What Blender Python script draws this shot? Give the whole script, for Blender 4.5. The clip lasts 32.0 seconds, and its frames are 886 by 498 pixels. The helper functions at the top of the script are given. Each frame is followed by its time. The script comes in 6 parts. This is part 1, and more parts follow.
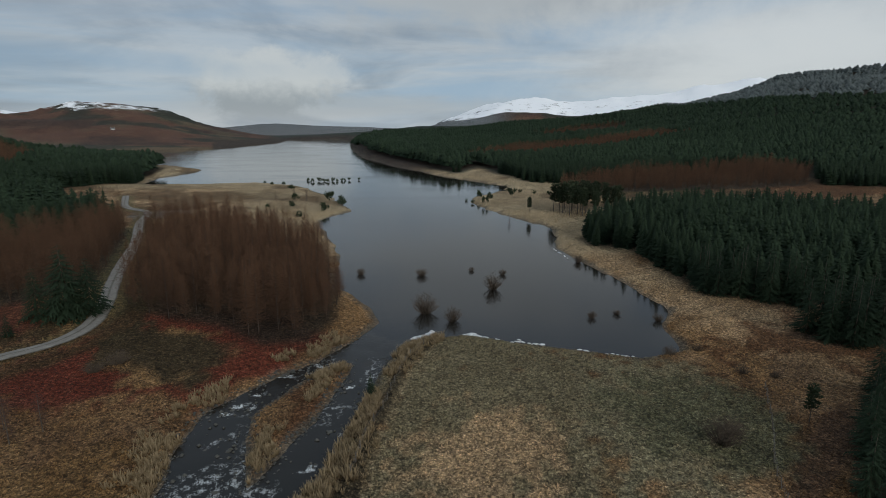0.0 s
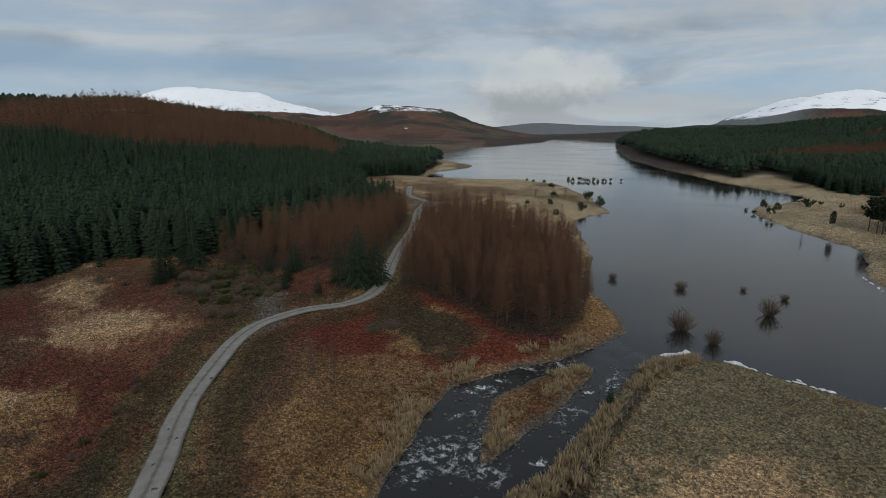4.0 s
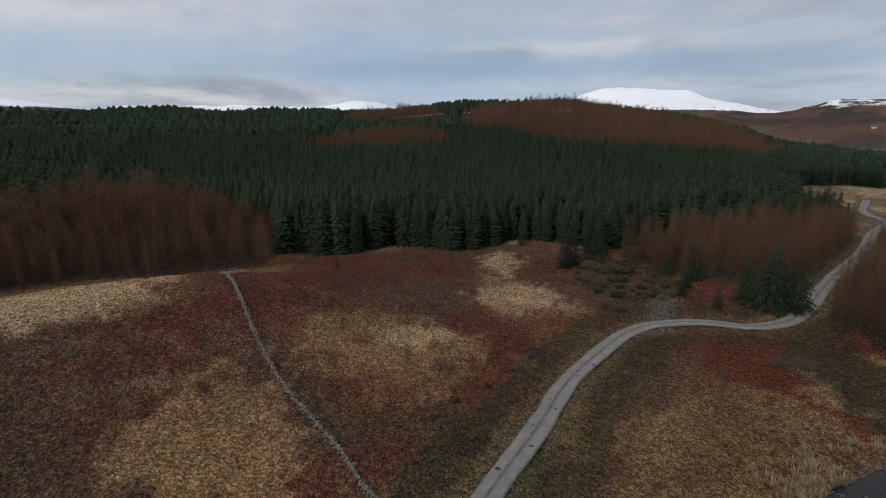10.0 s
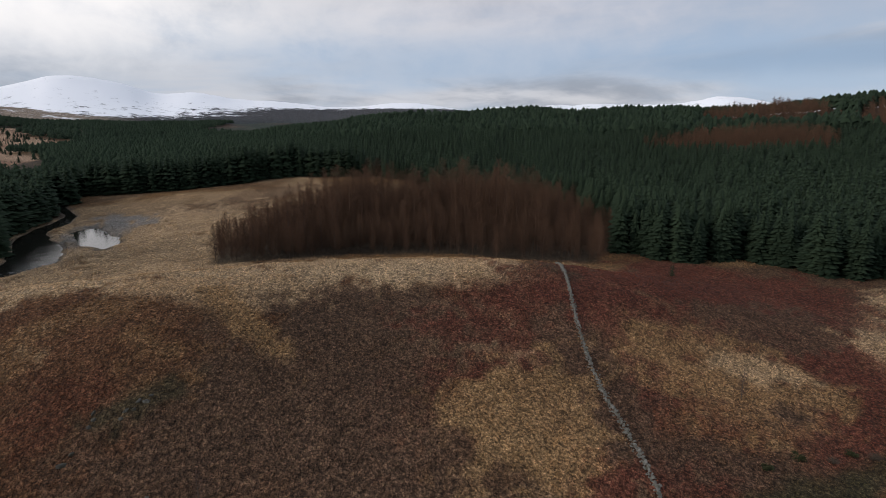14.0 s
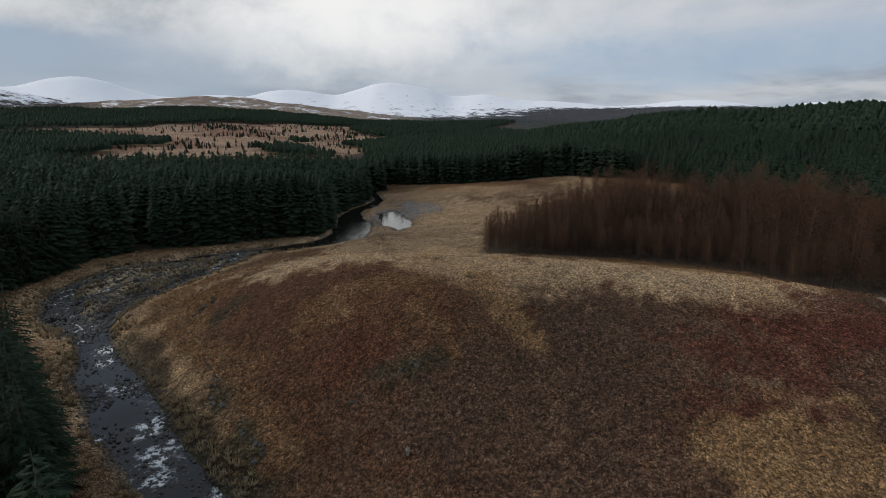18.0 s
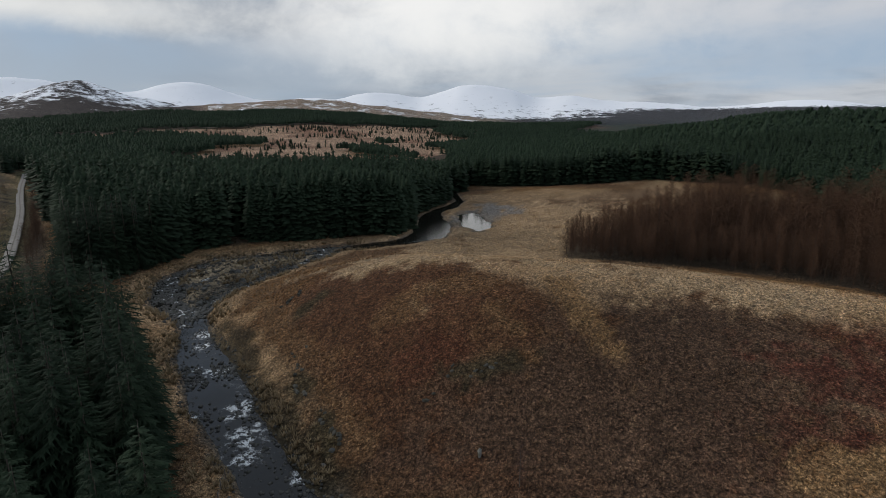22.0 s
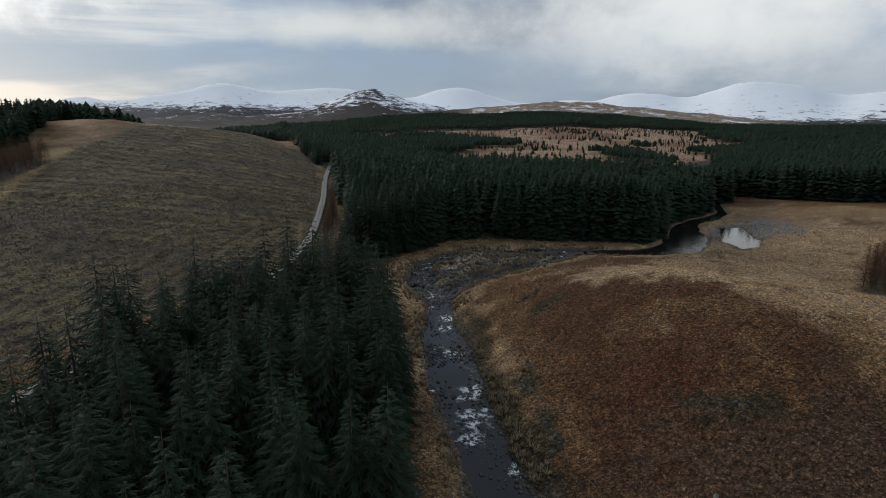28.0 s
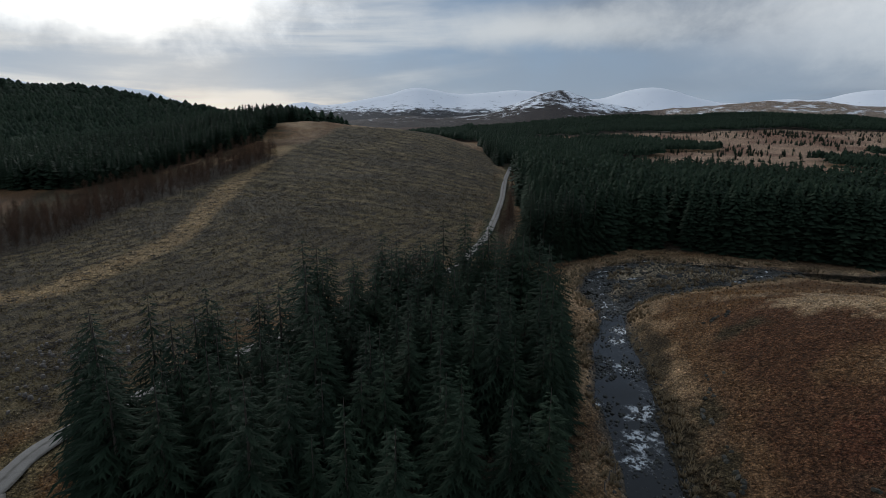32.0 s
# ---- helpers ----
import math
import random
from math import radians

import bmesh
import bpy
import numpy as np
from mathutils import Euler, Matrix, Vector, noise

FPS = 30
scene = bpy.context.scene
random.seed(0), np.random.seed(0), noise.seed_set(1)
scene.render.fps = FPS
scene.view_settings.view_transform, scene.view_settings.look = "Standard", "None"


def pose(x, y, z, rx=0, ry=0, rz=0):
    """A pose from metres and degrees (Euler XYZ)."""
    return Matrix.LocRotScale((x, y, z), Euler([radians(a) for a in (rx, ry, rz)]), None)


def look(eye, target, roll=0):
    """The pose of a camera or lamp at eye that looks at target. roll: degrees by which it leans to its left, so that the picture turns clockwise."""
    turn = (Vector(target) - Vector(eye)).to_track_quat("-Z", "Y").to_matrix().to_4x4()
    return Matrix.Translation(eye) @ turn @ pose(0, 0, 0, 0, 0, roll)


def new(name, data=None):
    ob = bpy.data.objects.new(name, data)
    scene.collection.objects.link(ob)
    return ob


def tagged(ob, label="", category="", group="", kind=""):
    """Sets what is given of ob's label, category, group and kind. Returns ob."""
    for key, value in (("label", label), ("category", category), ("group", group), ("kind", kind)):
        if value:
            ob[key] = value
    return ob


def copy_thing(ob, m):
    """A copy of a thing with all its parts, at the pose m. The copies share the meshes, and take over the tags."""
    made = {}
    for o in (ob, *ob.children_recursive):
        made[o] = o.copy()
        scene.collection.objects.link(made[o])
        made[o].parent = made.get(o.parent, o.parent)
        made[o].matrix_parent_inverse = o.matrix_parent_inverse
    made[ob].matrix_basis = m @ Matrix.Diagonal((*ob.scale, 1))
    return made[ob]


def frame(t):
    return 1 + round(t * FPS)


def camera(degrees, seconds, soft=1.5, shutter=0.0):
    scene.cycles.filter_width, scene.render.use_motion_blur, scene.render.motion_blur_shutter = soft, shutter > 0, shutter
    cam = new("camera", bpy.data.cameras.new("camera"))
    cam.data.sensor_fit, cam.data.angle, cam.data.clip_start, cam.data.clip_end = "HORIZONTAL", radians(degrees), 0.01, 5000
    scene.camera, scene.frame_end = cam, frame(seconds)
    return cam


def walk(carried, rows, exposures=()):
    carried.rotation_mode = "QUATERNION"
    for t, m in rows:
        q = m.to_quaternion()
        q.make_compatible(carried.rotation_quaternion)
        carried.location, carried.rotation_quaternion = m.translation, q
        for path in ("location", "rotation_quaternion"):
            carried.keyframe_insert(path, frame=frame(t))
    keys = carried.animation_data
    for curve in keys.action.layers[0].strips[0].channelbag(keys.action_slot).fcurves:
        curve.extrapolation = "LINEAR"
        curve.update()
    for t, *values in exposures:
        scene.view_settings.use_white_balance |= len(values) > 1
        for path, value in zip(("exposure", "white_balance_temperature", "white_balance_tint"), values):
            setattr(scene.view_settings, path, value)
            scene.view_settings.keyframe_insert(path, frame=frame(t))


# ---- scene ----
cam = camera(78.87, 32.0, soft=0.6)
PATH = [  # seconds, turn to the left, tilt, lean
    (0.0, 0.04, -12.69, -0.02), (0.5, 2.78, -12.70, -0.02), (1.0, 6.28, -12.72, -0.01), (1.5, 9.79, -12.74, -0.01),
    (2.0, 13.68, -12.74, -0.00), (2.5, 17.21, -12.75, -0.01), (3.0, 20.78, -12.75, -0.02), (3.5, 23.93, -12.75, -0.03),
    (5.5, 37.06, -12.75, -0.04), (6.0, 40.19, -12.75, -0.04), (6.5, 43.23, -12.76, -0.04), (7.0, 46.66, -12.77, -0.04),
    (7.5, 49.90, -12.78, -0.03), (8.0, 53.49, -12.80, -0.03), (8.5, 56.95, -12.81, -0.03), (9.0, 60.89, -12.81, -0.03),
    (9.5, 64.72, -12.83, -0.03), (10.0, 68.91, -12.84, -0.03), (10.5, 72.91, -12.86, -0.02), (11.0, 77.31, -12.89, -0.01),
    (11.5, 81.57, -12.90, -0.00), (12.0, 86.09, -12.91, -0.00), (12.5, 90.38, -12.93, -0.00), (13.0, 95.10, -12.95, -0.01),
    (13.5, 99.50, -12.96, -0.02), (14.0, 104.18, -12.98, -0.03), (14.5, 108.55, -13.01, -0.03), (15.0, 113.28, -13.03, -0.04),
    (15.5, 117.55, -13.04, -0.04), (17.5, 131.04, -13.05, -0.04), (18.0, 132.32, -13.04, -0.05), (18.5, 133.22, -13.03, -0.06),
    (19.0, 133.90, -13.01, -0.06), (19.5, 134.41, -12.98, -0.06), (20.0, 135.39, -12.96, -0.05), (20.5, 136.61, -12.94, -0.05),
    (21.0, 138.00, -12.92, -0.05), (21.5, 139.38, -12.89, -0.04), (22.0, 140.90, -12.86, -0.03), (22.5, 142.47, -12.84, -0.01),
    (23.0, 144.39, -12.81, 0.01), (23.5, 146.40, -12.78, 0.03), (24.0, 148.71, -12.76, 0.05), (24.5, 151.00, -12.74, 0.08),
    (25.0, 153.43, -12.73, 0.11), (25.5, 155.60, -12.72, 0.15), (27.5, 164.63, -12.70, 0.19), (28.0, 166.73, -12.69, 0.22),
    (28.5, 168.71, -12.68, 0.26), (29.0, 170.90, -12.67, 0.29), (29.5, 173.14, -12.65, 0.33), (30.0, 175.71, -12.64, 0.36),
    (30.5, 178.17, -12.62, 0.40), (31.0, 180.73, -12.61, 0.42), (31.5, 183.07, -12.61, 0.44), (32.0, 185.54, -12.60, 0.45),
]
EXPOSURES = [(0.0, -0.17, 6280, 6), (3.0, -0.1, 6350, 7), (6.0, -0.05, 6450, 8), (10.0, 0.08, 6470, 13), (13.0, 0.2, 6450, 16), (15.5, 0.0, 6420, 12), (19.0, -0.03, 6380, 11),
             (25.0, -0.05, 6330, 10), (28.0, -0.15, 6200, 9), (32.0, -0.4, 5950, 9)]  # seconds, stops, kelvin, tint
walk(cam, [(t, pose(0, 0, 40.0, 90 + tilt, 0, turn) @ pose(0, 0, 0, 0, 0, lean)) for t, turn, tilt, lean in PATH], EXPOSURES)

# ---- light: a low sun behind a broken winter overcast ----
SUN_AZ, SUN_EL = 212.0, 14.0
world = bpy.data.worlds.new("winter_sky")
scene.world = world
world.use_nodes = True


def sky_nodes():
    nt = world.node_tree
    nt.nodes.clear()
    N = nt.nodes.new
    L = nt.links.new

    def math_(op, a, b=None, c=None, clamp=False):
        n = N("ShaderNodeMath")
        n.operation, n.use_clamp = op, clamp
        for i, v in enumerate((a, b, c)):
            if v is None:
                continue
            if isinstance(v, (int, float)):
                n.inputs[i].default_value = v
            else:
                L(v, n.inputs[i])
        return n.outputs[0]

    def ramp(v, a, b):
        n = N("ShaderNodeMapRange")
        n.interpolation_type = "SMOOTHSTEP"
        n.inputs[1].default_value, n.inputs[2].default_value = a, b
        L(v, n.inputs[0])
        return n.outputs[0]

    def mix(f, a, b):
        n = N("ShaderNodeMix")
        n.data_type = "RGBA"
        for sock, v in ((n.inputs[0], f), (n.inputs[6], a), (n.inputs[7], b)):
            if isinstance(v, (int, float)):
                sock.default_value = v
            elif isinstance(v, tuple):
                sock.default_value = (*v, 1)
            else:
                L(v, sock)
        return n.outputs[2]

    def noise_(vec, scale, detail=5, rough=0.55, warp=0.0):
        n = N("ShaderNodeTexNoise")
        n.inputs["Scale"].default_value, n.inputs["Detail"].default_value = scale, detail
        n.inputs["Roughness"].default_value, n.inputs["Distortion"].default_value = rough, warp
        L(vec, n.inputs["Vector"])
        return n.outputs[0]

    def vec3(x, y, z):
        n = N("ShaderNodeCombineXYZ")
        for i, v in enumerate((x, y, z)):
            if isinstance(v, (int, float)):
                n.inputs[i].default_value = v
            else:
                L(v, n.inputs[i])
        return n.outputs[0]

    sky = N("ShaderNodeTexSky")
    sky.sky_type, sky.sun_disc = "NISHITA", False
    sky.sun_elevation, sky.sun_rotation = radians(SUN_EL), radians(-SUN_AZ)
    scale = N("ShaderNodeVectorMath")
    scale.operation = "SCALE"
    scale.inputs[3].default_value = 0.11
    L(sky.outputs[0], scale.inputs[0])
    way = N("ShaderNodeTexCoord").outputs["Generated"]
    sep = N("ShaderNodeSeparateXYZ")
    L(way, sep.inputs[0])
    x, y, z = sep.outputs
    deg = 180 / math.pi
    el = math_("MULTIPLY", math_("ARCSINE", z), deg)
    az = math_("ADD", 90.0, math_("MULTIPLY", math_("ARCTAN2", math_("MULTIPLY", y, -1.0), math_("MULTIPLY", x, -1.0)), deg))
    up = math_("ADD", math_("MAXIMUM", z, 0.0), 0.16)
    plane = vec3(math_("DIVIDE", x, up), math_("DIVIDE", y, up), 0)
    big = noise_(plane, 0.75, 6, 0.55, 0.4)
    streak = noise_(vec3(math_("MULTIPLY", az, 0.022), math_("MULTIPLY", math_("ADD", el, math_("MULTIPLY", az, 0.02)), 0.17), 2.0), 1.0, 6, 0.55, 0.5)
    puff = noise_(vec3(math_("MULTIPLY", az, 0.16), math_("MULTIPLY", el, 0.22), 7.0), 1.0, 7, 0.6, 0.2)
    curl = noise_(vec3(math_("MULTIPLY", az, 0.5), math_("MULTIPLY", el, 0.6), 1.0), 1.0, 5, 0.6, 0.2)

    def patch(a0, e0, ra, re, soft=0.5, wob=0.8):
        """An uneven oval of cloud about a bearing and a height, in degrees."""
        d = math_("SQRT", math_("ADD", math_("POWER", math_("DIVIDE", math_("ABSOLUTE", math_("SUBTRACT", az, a0)), ra), 2.0),
                               math_("POWER", math_("DIVIDE", math_("ABSOLUTE", math_("SUBTRACT", el, e0)), re), 2.0)))
        d = math_("ADD", d, math_("MULTIPLY", math_("SUBTRACT", 0.5, puff), wob * 2))
        return ramp(d, 1.0 + soft * 0.5, 1.0 - soft)

    # blue-grey gaps behind grey sheets, paler towards the hidden sun
    blue = mix(ramp(el, 2.0, 20.0), (0.36, 0.47, 0.60), (0.22, 0.31, 0.44))
    sheet = mix(ramp(big, 0.38, 0.60), (0.29, 0.33, 0.39), (0.55, 0.57, 0.60))
    cloud = mix(ramp(streak, 0.36, 0.60), blue, sheet)
    cloud = mix(math_("MULTIPLY", ramp(el, 22.0, 50.0), 0.9), cloud, (0.56, 0.62, 0.70))
    a, e = radians(SUN_AZ), radians(SUN_EL)
    dot = N("ShaderNodeVectorMath")
    dot.operation = "DOT_PRODUCT"
    L(way, dot.inputs[0])
    dot.inputs[1].default_value = (-math.sin(a) * math.cos(e), math.cos(a) * math.cos(e), math.sin(e))
    near = dot.outputs["Value"]
    # clouds over the loch: a standing heap, a grey shelf above it, fog on the eastern hill
    cloud = mix(math_("MULTIPLY", patch(-6, 14, 22, 5.5, 0.6, 0.8), 0.85), cloud, (0.47, 0.48, 0.49))
    heap = mix(ramp(math_("ADD", el, math_("MULTIPLY", curl, 3.0)), 3.6, 6.4), (0.33, 0.36, 0.40), (0.60, 0.61, 0.62))
    cloud = mix(math_("MULTIPLY", patch(12, 2.1, 20, 1.3, 0.6, 0.5), 0.75), cloud, (0.43, 0.46, 0.50))
    cloud = mix(patch(17.5, 4.2, 6.6, 3.4, 0.22, 0.85), cloud, heap)
    cloud = mix(math_("MULTIPLY", patch(-33, 6.5, 24, 6.5, 0.9, 0.5), 0.9), cloud, (0.70, 0.71, 0.72))
    cloud = mix(math_("MULTIPLY", patch(62, 5.6, 44, 1.5, 0.9, 0.5), 0.8), cloud, (0.26, 0.37, 0.51))
    cloud = mix(math_("MULTIPLY", patch(70, 11, 50, 3.5, 1.0, 0.7), 0.55), cloud, (0.45, 0.48, 0.53))
    # a thin bright veil in the south-west and the glow of the hidden sun
    cloud = mix(math_("MULTIPLY", patch(131, 13, 32, 9, 1.0, 0.8), 0.85), cloud, (0.80, 0.80, 0.78))
    cloud = mix(math_("MULTIPLY", patch(100, 13, 22, 8, 1.0, 0.9), 0.5), cloud, (0.60, 0.60, 0.63))
    cloud = mix(math_("MULTIPLY", patch(164, 4.8, 40, 3.6, 0.9, 0.7), 0.85), cloud, (0.33, 0.40, 0.49))
    cloud = mix(math_("MULTIPLY", patch(104, 6.0, 18, 2.6, 1.0, 0.8), 0.6), cloud, (0.36, 0.46, 0.58))
    cloud = mix(math_("MULTIPLY", patch(142, 11, 15, 6.5, 1.0, 0.7), 0.75), cloud, (1.02, 1.0, 0.95))
    halo = math_("MULTIPLY", ramp(near, 0.80, 0.99), ramp(math_("ADD", streak, math_("MULTIPLY", big, 0.4)), 0.52, 0.80))
    cloud = mix(math_("MULTIPLY", halo, 0.95), cloud, (0.95, 0.93, 0.88))
    cloud = mix(patch(216, 11.8, 16, 4.2, 0.8, 0.8), cloud, (1.75, 1.70, 1.60))
    cloud = mix(math_("MULTIPLY", patch(176, 9.6, 17, 1.7, 1.0, 0.7), 0.8), cloud, (0.85, 0.84, 0.80))
    cloud = mix(patch(203.5, 3.0, 3.0, 0.7, 0.6, 0.5), cloud, (0.80, 0.79, 0.77))
    cloud = mix(math_("MULTIPLY", ramp(el, 2.5, 0.3), 0.3), cloud, (0.52, 0.55, 0.58))

    total = mix(0.93, scale.outputs[0], cloud)
    bg = N("ShaderNodeBackground")
    L(total, bg.inputs[0])
    bg.inputs[1].default_value = 1.0
    L(bg.outputs[0], N("ShaderNodeOutputWorld").inputs[0])


sky_nodes()
sun = new("sun", bpy.data.lights.new("sun", "SUN"))
sun.data.energy, sun.data.angle, sun.data.color = 1.6, radians(18), (1.0, 0.94, 0.86)
_a, _e = radians(SUN_AZ), radians(SUN_EL + 9)
sun.matrix_world = look((-math.sin(_a) * 100, math.cos(_a) * 100, 100 * math.tan(_e)), (0, 0, 0))

# ---- the plan: metres, x east, y north, z above the loch's level; the camera hovers over the origin ----
LOCH = [(-13, 106), (-16, 115), (-26, 132), (-31, 146), (-32, 163), (-41, 193), (-49, 216), (-56, 236), (-45, 262),
        (-61, 303), (-75, 333), (-102, 380), (-136, 401), (-162, 390), (-195, 384), (-216, 388), (-232, 440),
        (-231, 519), (-268, 560), (-330, 570), (-420, 720), (-472, 872), (-426, 1047), (-438, 1443), (-500, 1800),
        (-342, 1830), (-263, 1553), (-157, 953), (-99, 711), (-51, 574), (-2, 458), (31, 397), (46, 377), (39, 350),
        (19, 320), (15, 291), (24, 260), (38, 228), (45, 215), (38, 178), (41, 162), (46, 143), (51, 117), (45, 104),
        (44, 92), (35, 89), (18, 95), (4, 100), (-5, 97)]

# river channels: x, y, width
CHANNELS = [
    [(-8, 103, 13), (-13, 95, 9), (-20, 87, 4), (-26, 79, 4), (-31, 70, 6), (-30, 61, 8), (-27, 52, 9), (-25, 42, 11), (-24, 20, 11),
     (-22, 0, 10), (-20, -30, 8), (-19, -54, 6.4), (-19.5, -63, 6.6), (-20, -72, 7), (-21, -84, 8.6), (-24, -103, 6.6),
     (-27, -117, 5.6), (-25, -133, 4.6), (-30, -152, 4), (-45, -166, 3.6), (-68, -164, 4.5), (-88, -157, 7), (-105, -153, 8),
     (-121, -157, 14), (-136, -174, 13), (-150, -193, 9), (-160, -201, 6), (-176, -209, 5), (-192, -222, 5), (-215, -255, 4)],
    [(-12, 94, 8), (-13, 83, 5), (-14.5, 74, 5), (-16, 65, 5), (-18, 55, 6), (-22, 46, 6)],
    [(-27, -119, 4), (-38, -130, 2.8), (-58, -142, 2.6), (-80, -157, 3)],
    [(-26, -137, 2), (-40, -148, 2), (-52, -152, 1.8), (-72, -160, 2)],
]
POND = (-156, -171, 19, 5.5, 0.95)


# grassy islets and the stony bar in the river's bend
ISLETS = [(-46, -155, 8, 4.5, 20), (-63, -151, 12, 3.6, 12), (-36, -147, 5, 3, 60), (-41, -140, 6, 2.4, 40), (-31, -131, 3, 1.6, 70), (-52, -146, 6, 2.2, 30)]
BAR = [(-27, -122), (-28, -146), (-44, -160), (-66, -160), (-84, -154), (-60, -146), (-38, -132)]


def vnoise(x, y, seed=0):
    """Smooth value noise, -1 to 1, on arrays."""
    xi, yi = np.floor(x), np.floor(y)
    u, v = x - xi, y - yi
    u, v = u * u * (3 - 2 * u), v * v * (3 - 2 * v)

    def corner(a, b):
        k = np.sin(a * 127.1 + b * 311.7 + seed * 74.7) * 43758.5453
        return k - np.floor(k)
    low = corner(xi, yi) * (1 - u) + corner(xi + 1, yi) * u
    high = corner(xi, yi + 1) * (1 - u) + corner(xi + 1, yi + 1) * u
    return 2 * (low * (1 - v) + high * v) - 1


def fbm(x, y, size, octaves=4, seed=0):
    total, gain = 0, 1.0
    for k in range(octaves):
        total = total + gain * vnoise(x / size, y / size, seed + k)
        size, gain = size * 0.47, gain * 0.52
    return total


def smooth(a, b, v):
    k = np.clip((v - a) / (b - a), 0, 1)
    return k * k * (3 - 2 * k)


def inside(poly, x, y):
    """Signed distance to a polygon's edge, negative inside."""
    gap, odd = np.full(x.shape, 1e9), np.zeros(x.shape, bool)
    for (ax, ay), (bx, by) in zip(poly, poly[1:] + poly[:1]):
        ex, ey = bx - ax, by - ay
        k = np.clip(((x - ax) * ex + (y - ay) * ey) / (ex * ex + ey * ey), 0, 1)
        gap = np.minimum(gap, np.hypot(x - ax - k * ex, y - ay - k * ey))
        odd ^= ((ay > y) != (by > y)) & (x < ax + (y - ay) * ex / (ey + 1e-12))
    return np.where(odd, -gap, gap)


def along(line, x, y):
    """Distance to a line of x, y, width, less half its width there."""
    gap = np.full(x.shape, 1e9)
    for (ax, ay, aw), (bx, by, bw) in zip(line, line[1:]):
        ex, ey = bx - ax, by - ay
        k = np.clip(((x - ax) * ex + (y - ay) * ey) / (ex * ex + ey * ey), 0, 1)
        gap = np.minimum(gap, np.hypot(x - ax - k * ex, y - ay - k * ey) - (aw + k * (bw - aw)) / 2)
    return gap


def water_gap(x, y):
    """How far a place lies from the nearest water's edge; negative in the water."""
    wob = 1.2 * vnoise(x / 7, y / 7, 11) + 0.6 * vnoise(x / 2.6, y / 2.6, 12)
    far = np.clip(np.hypot(x, y) / 300, 0.25, 3)
    gap = inside(LOCH, x, y) + wob * far * 1.3
    for line in CHANNELS:
        gap = np.minimum(gap, along(line, x, y) + wob * np.where(y < -118, 0.85, 0.5))
    px, py, pa, pb, turn = POND
    c, s = math.cos(turn), math.sin(turn)
    u, v = ((x - px) * c + (y - py) * s) / pa, (-(x - px) * s + (y - py) * c) / pb
    return np.minimum(gap, (np.hypot(u, v) - 1) * pb + wob * 1.5)


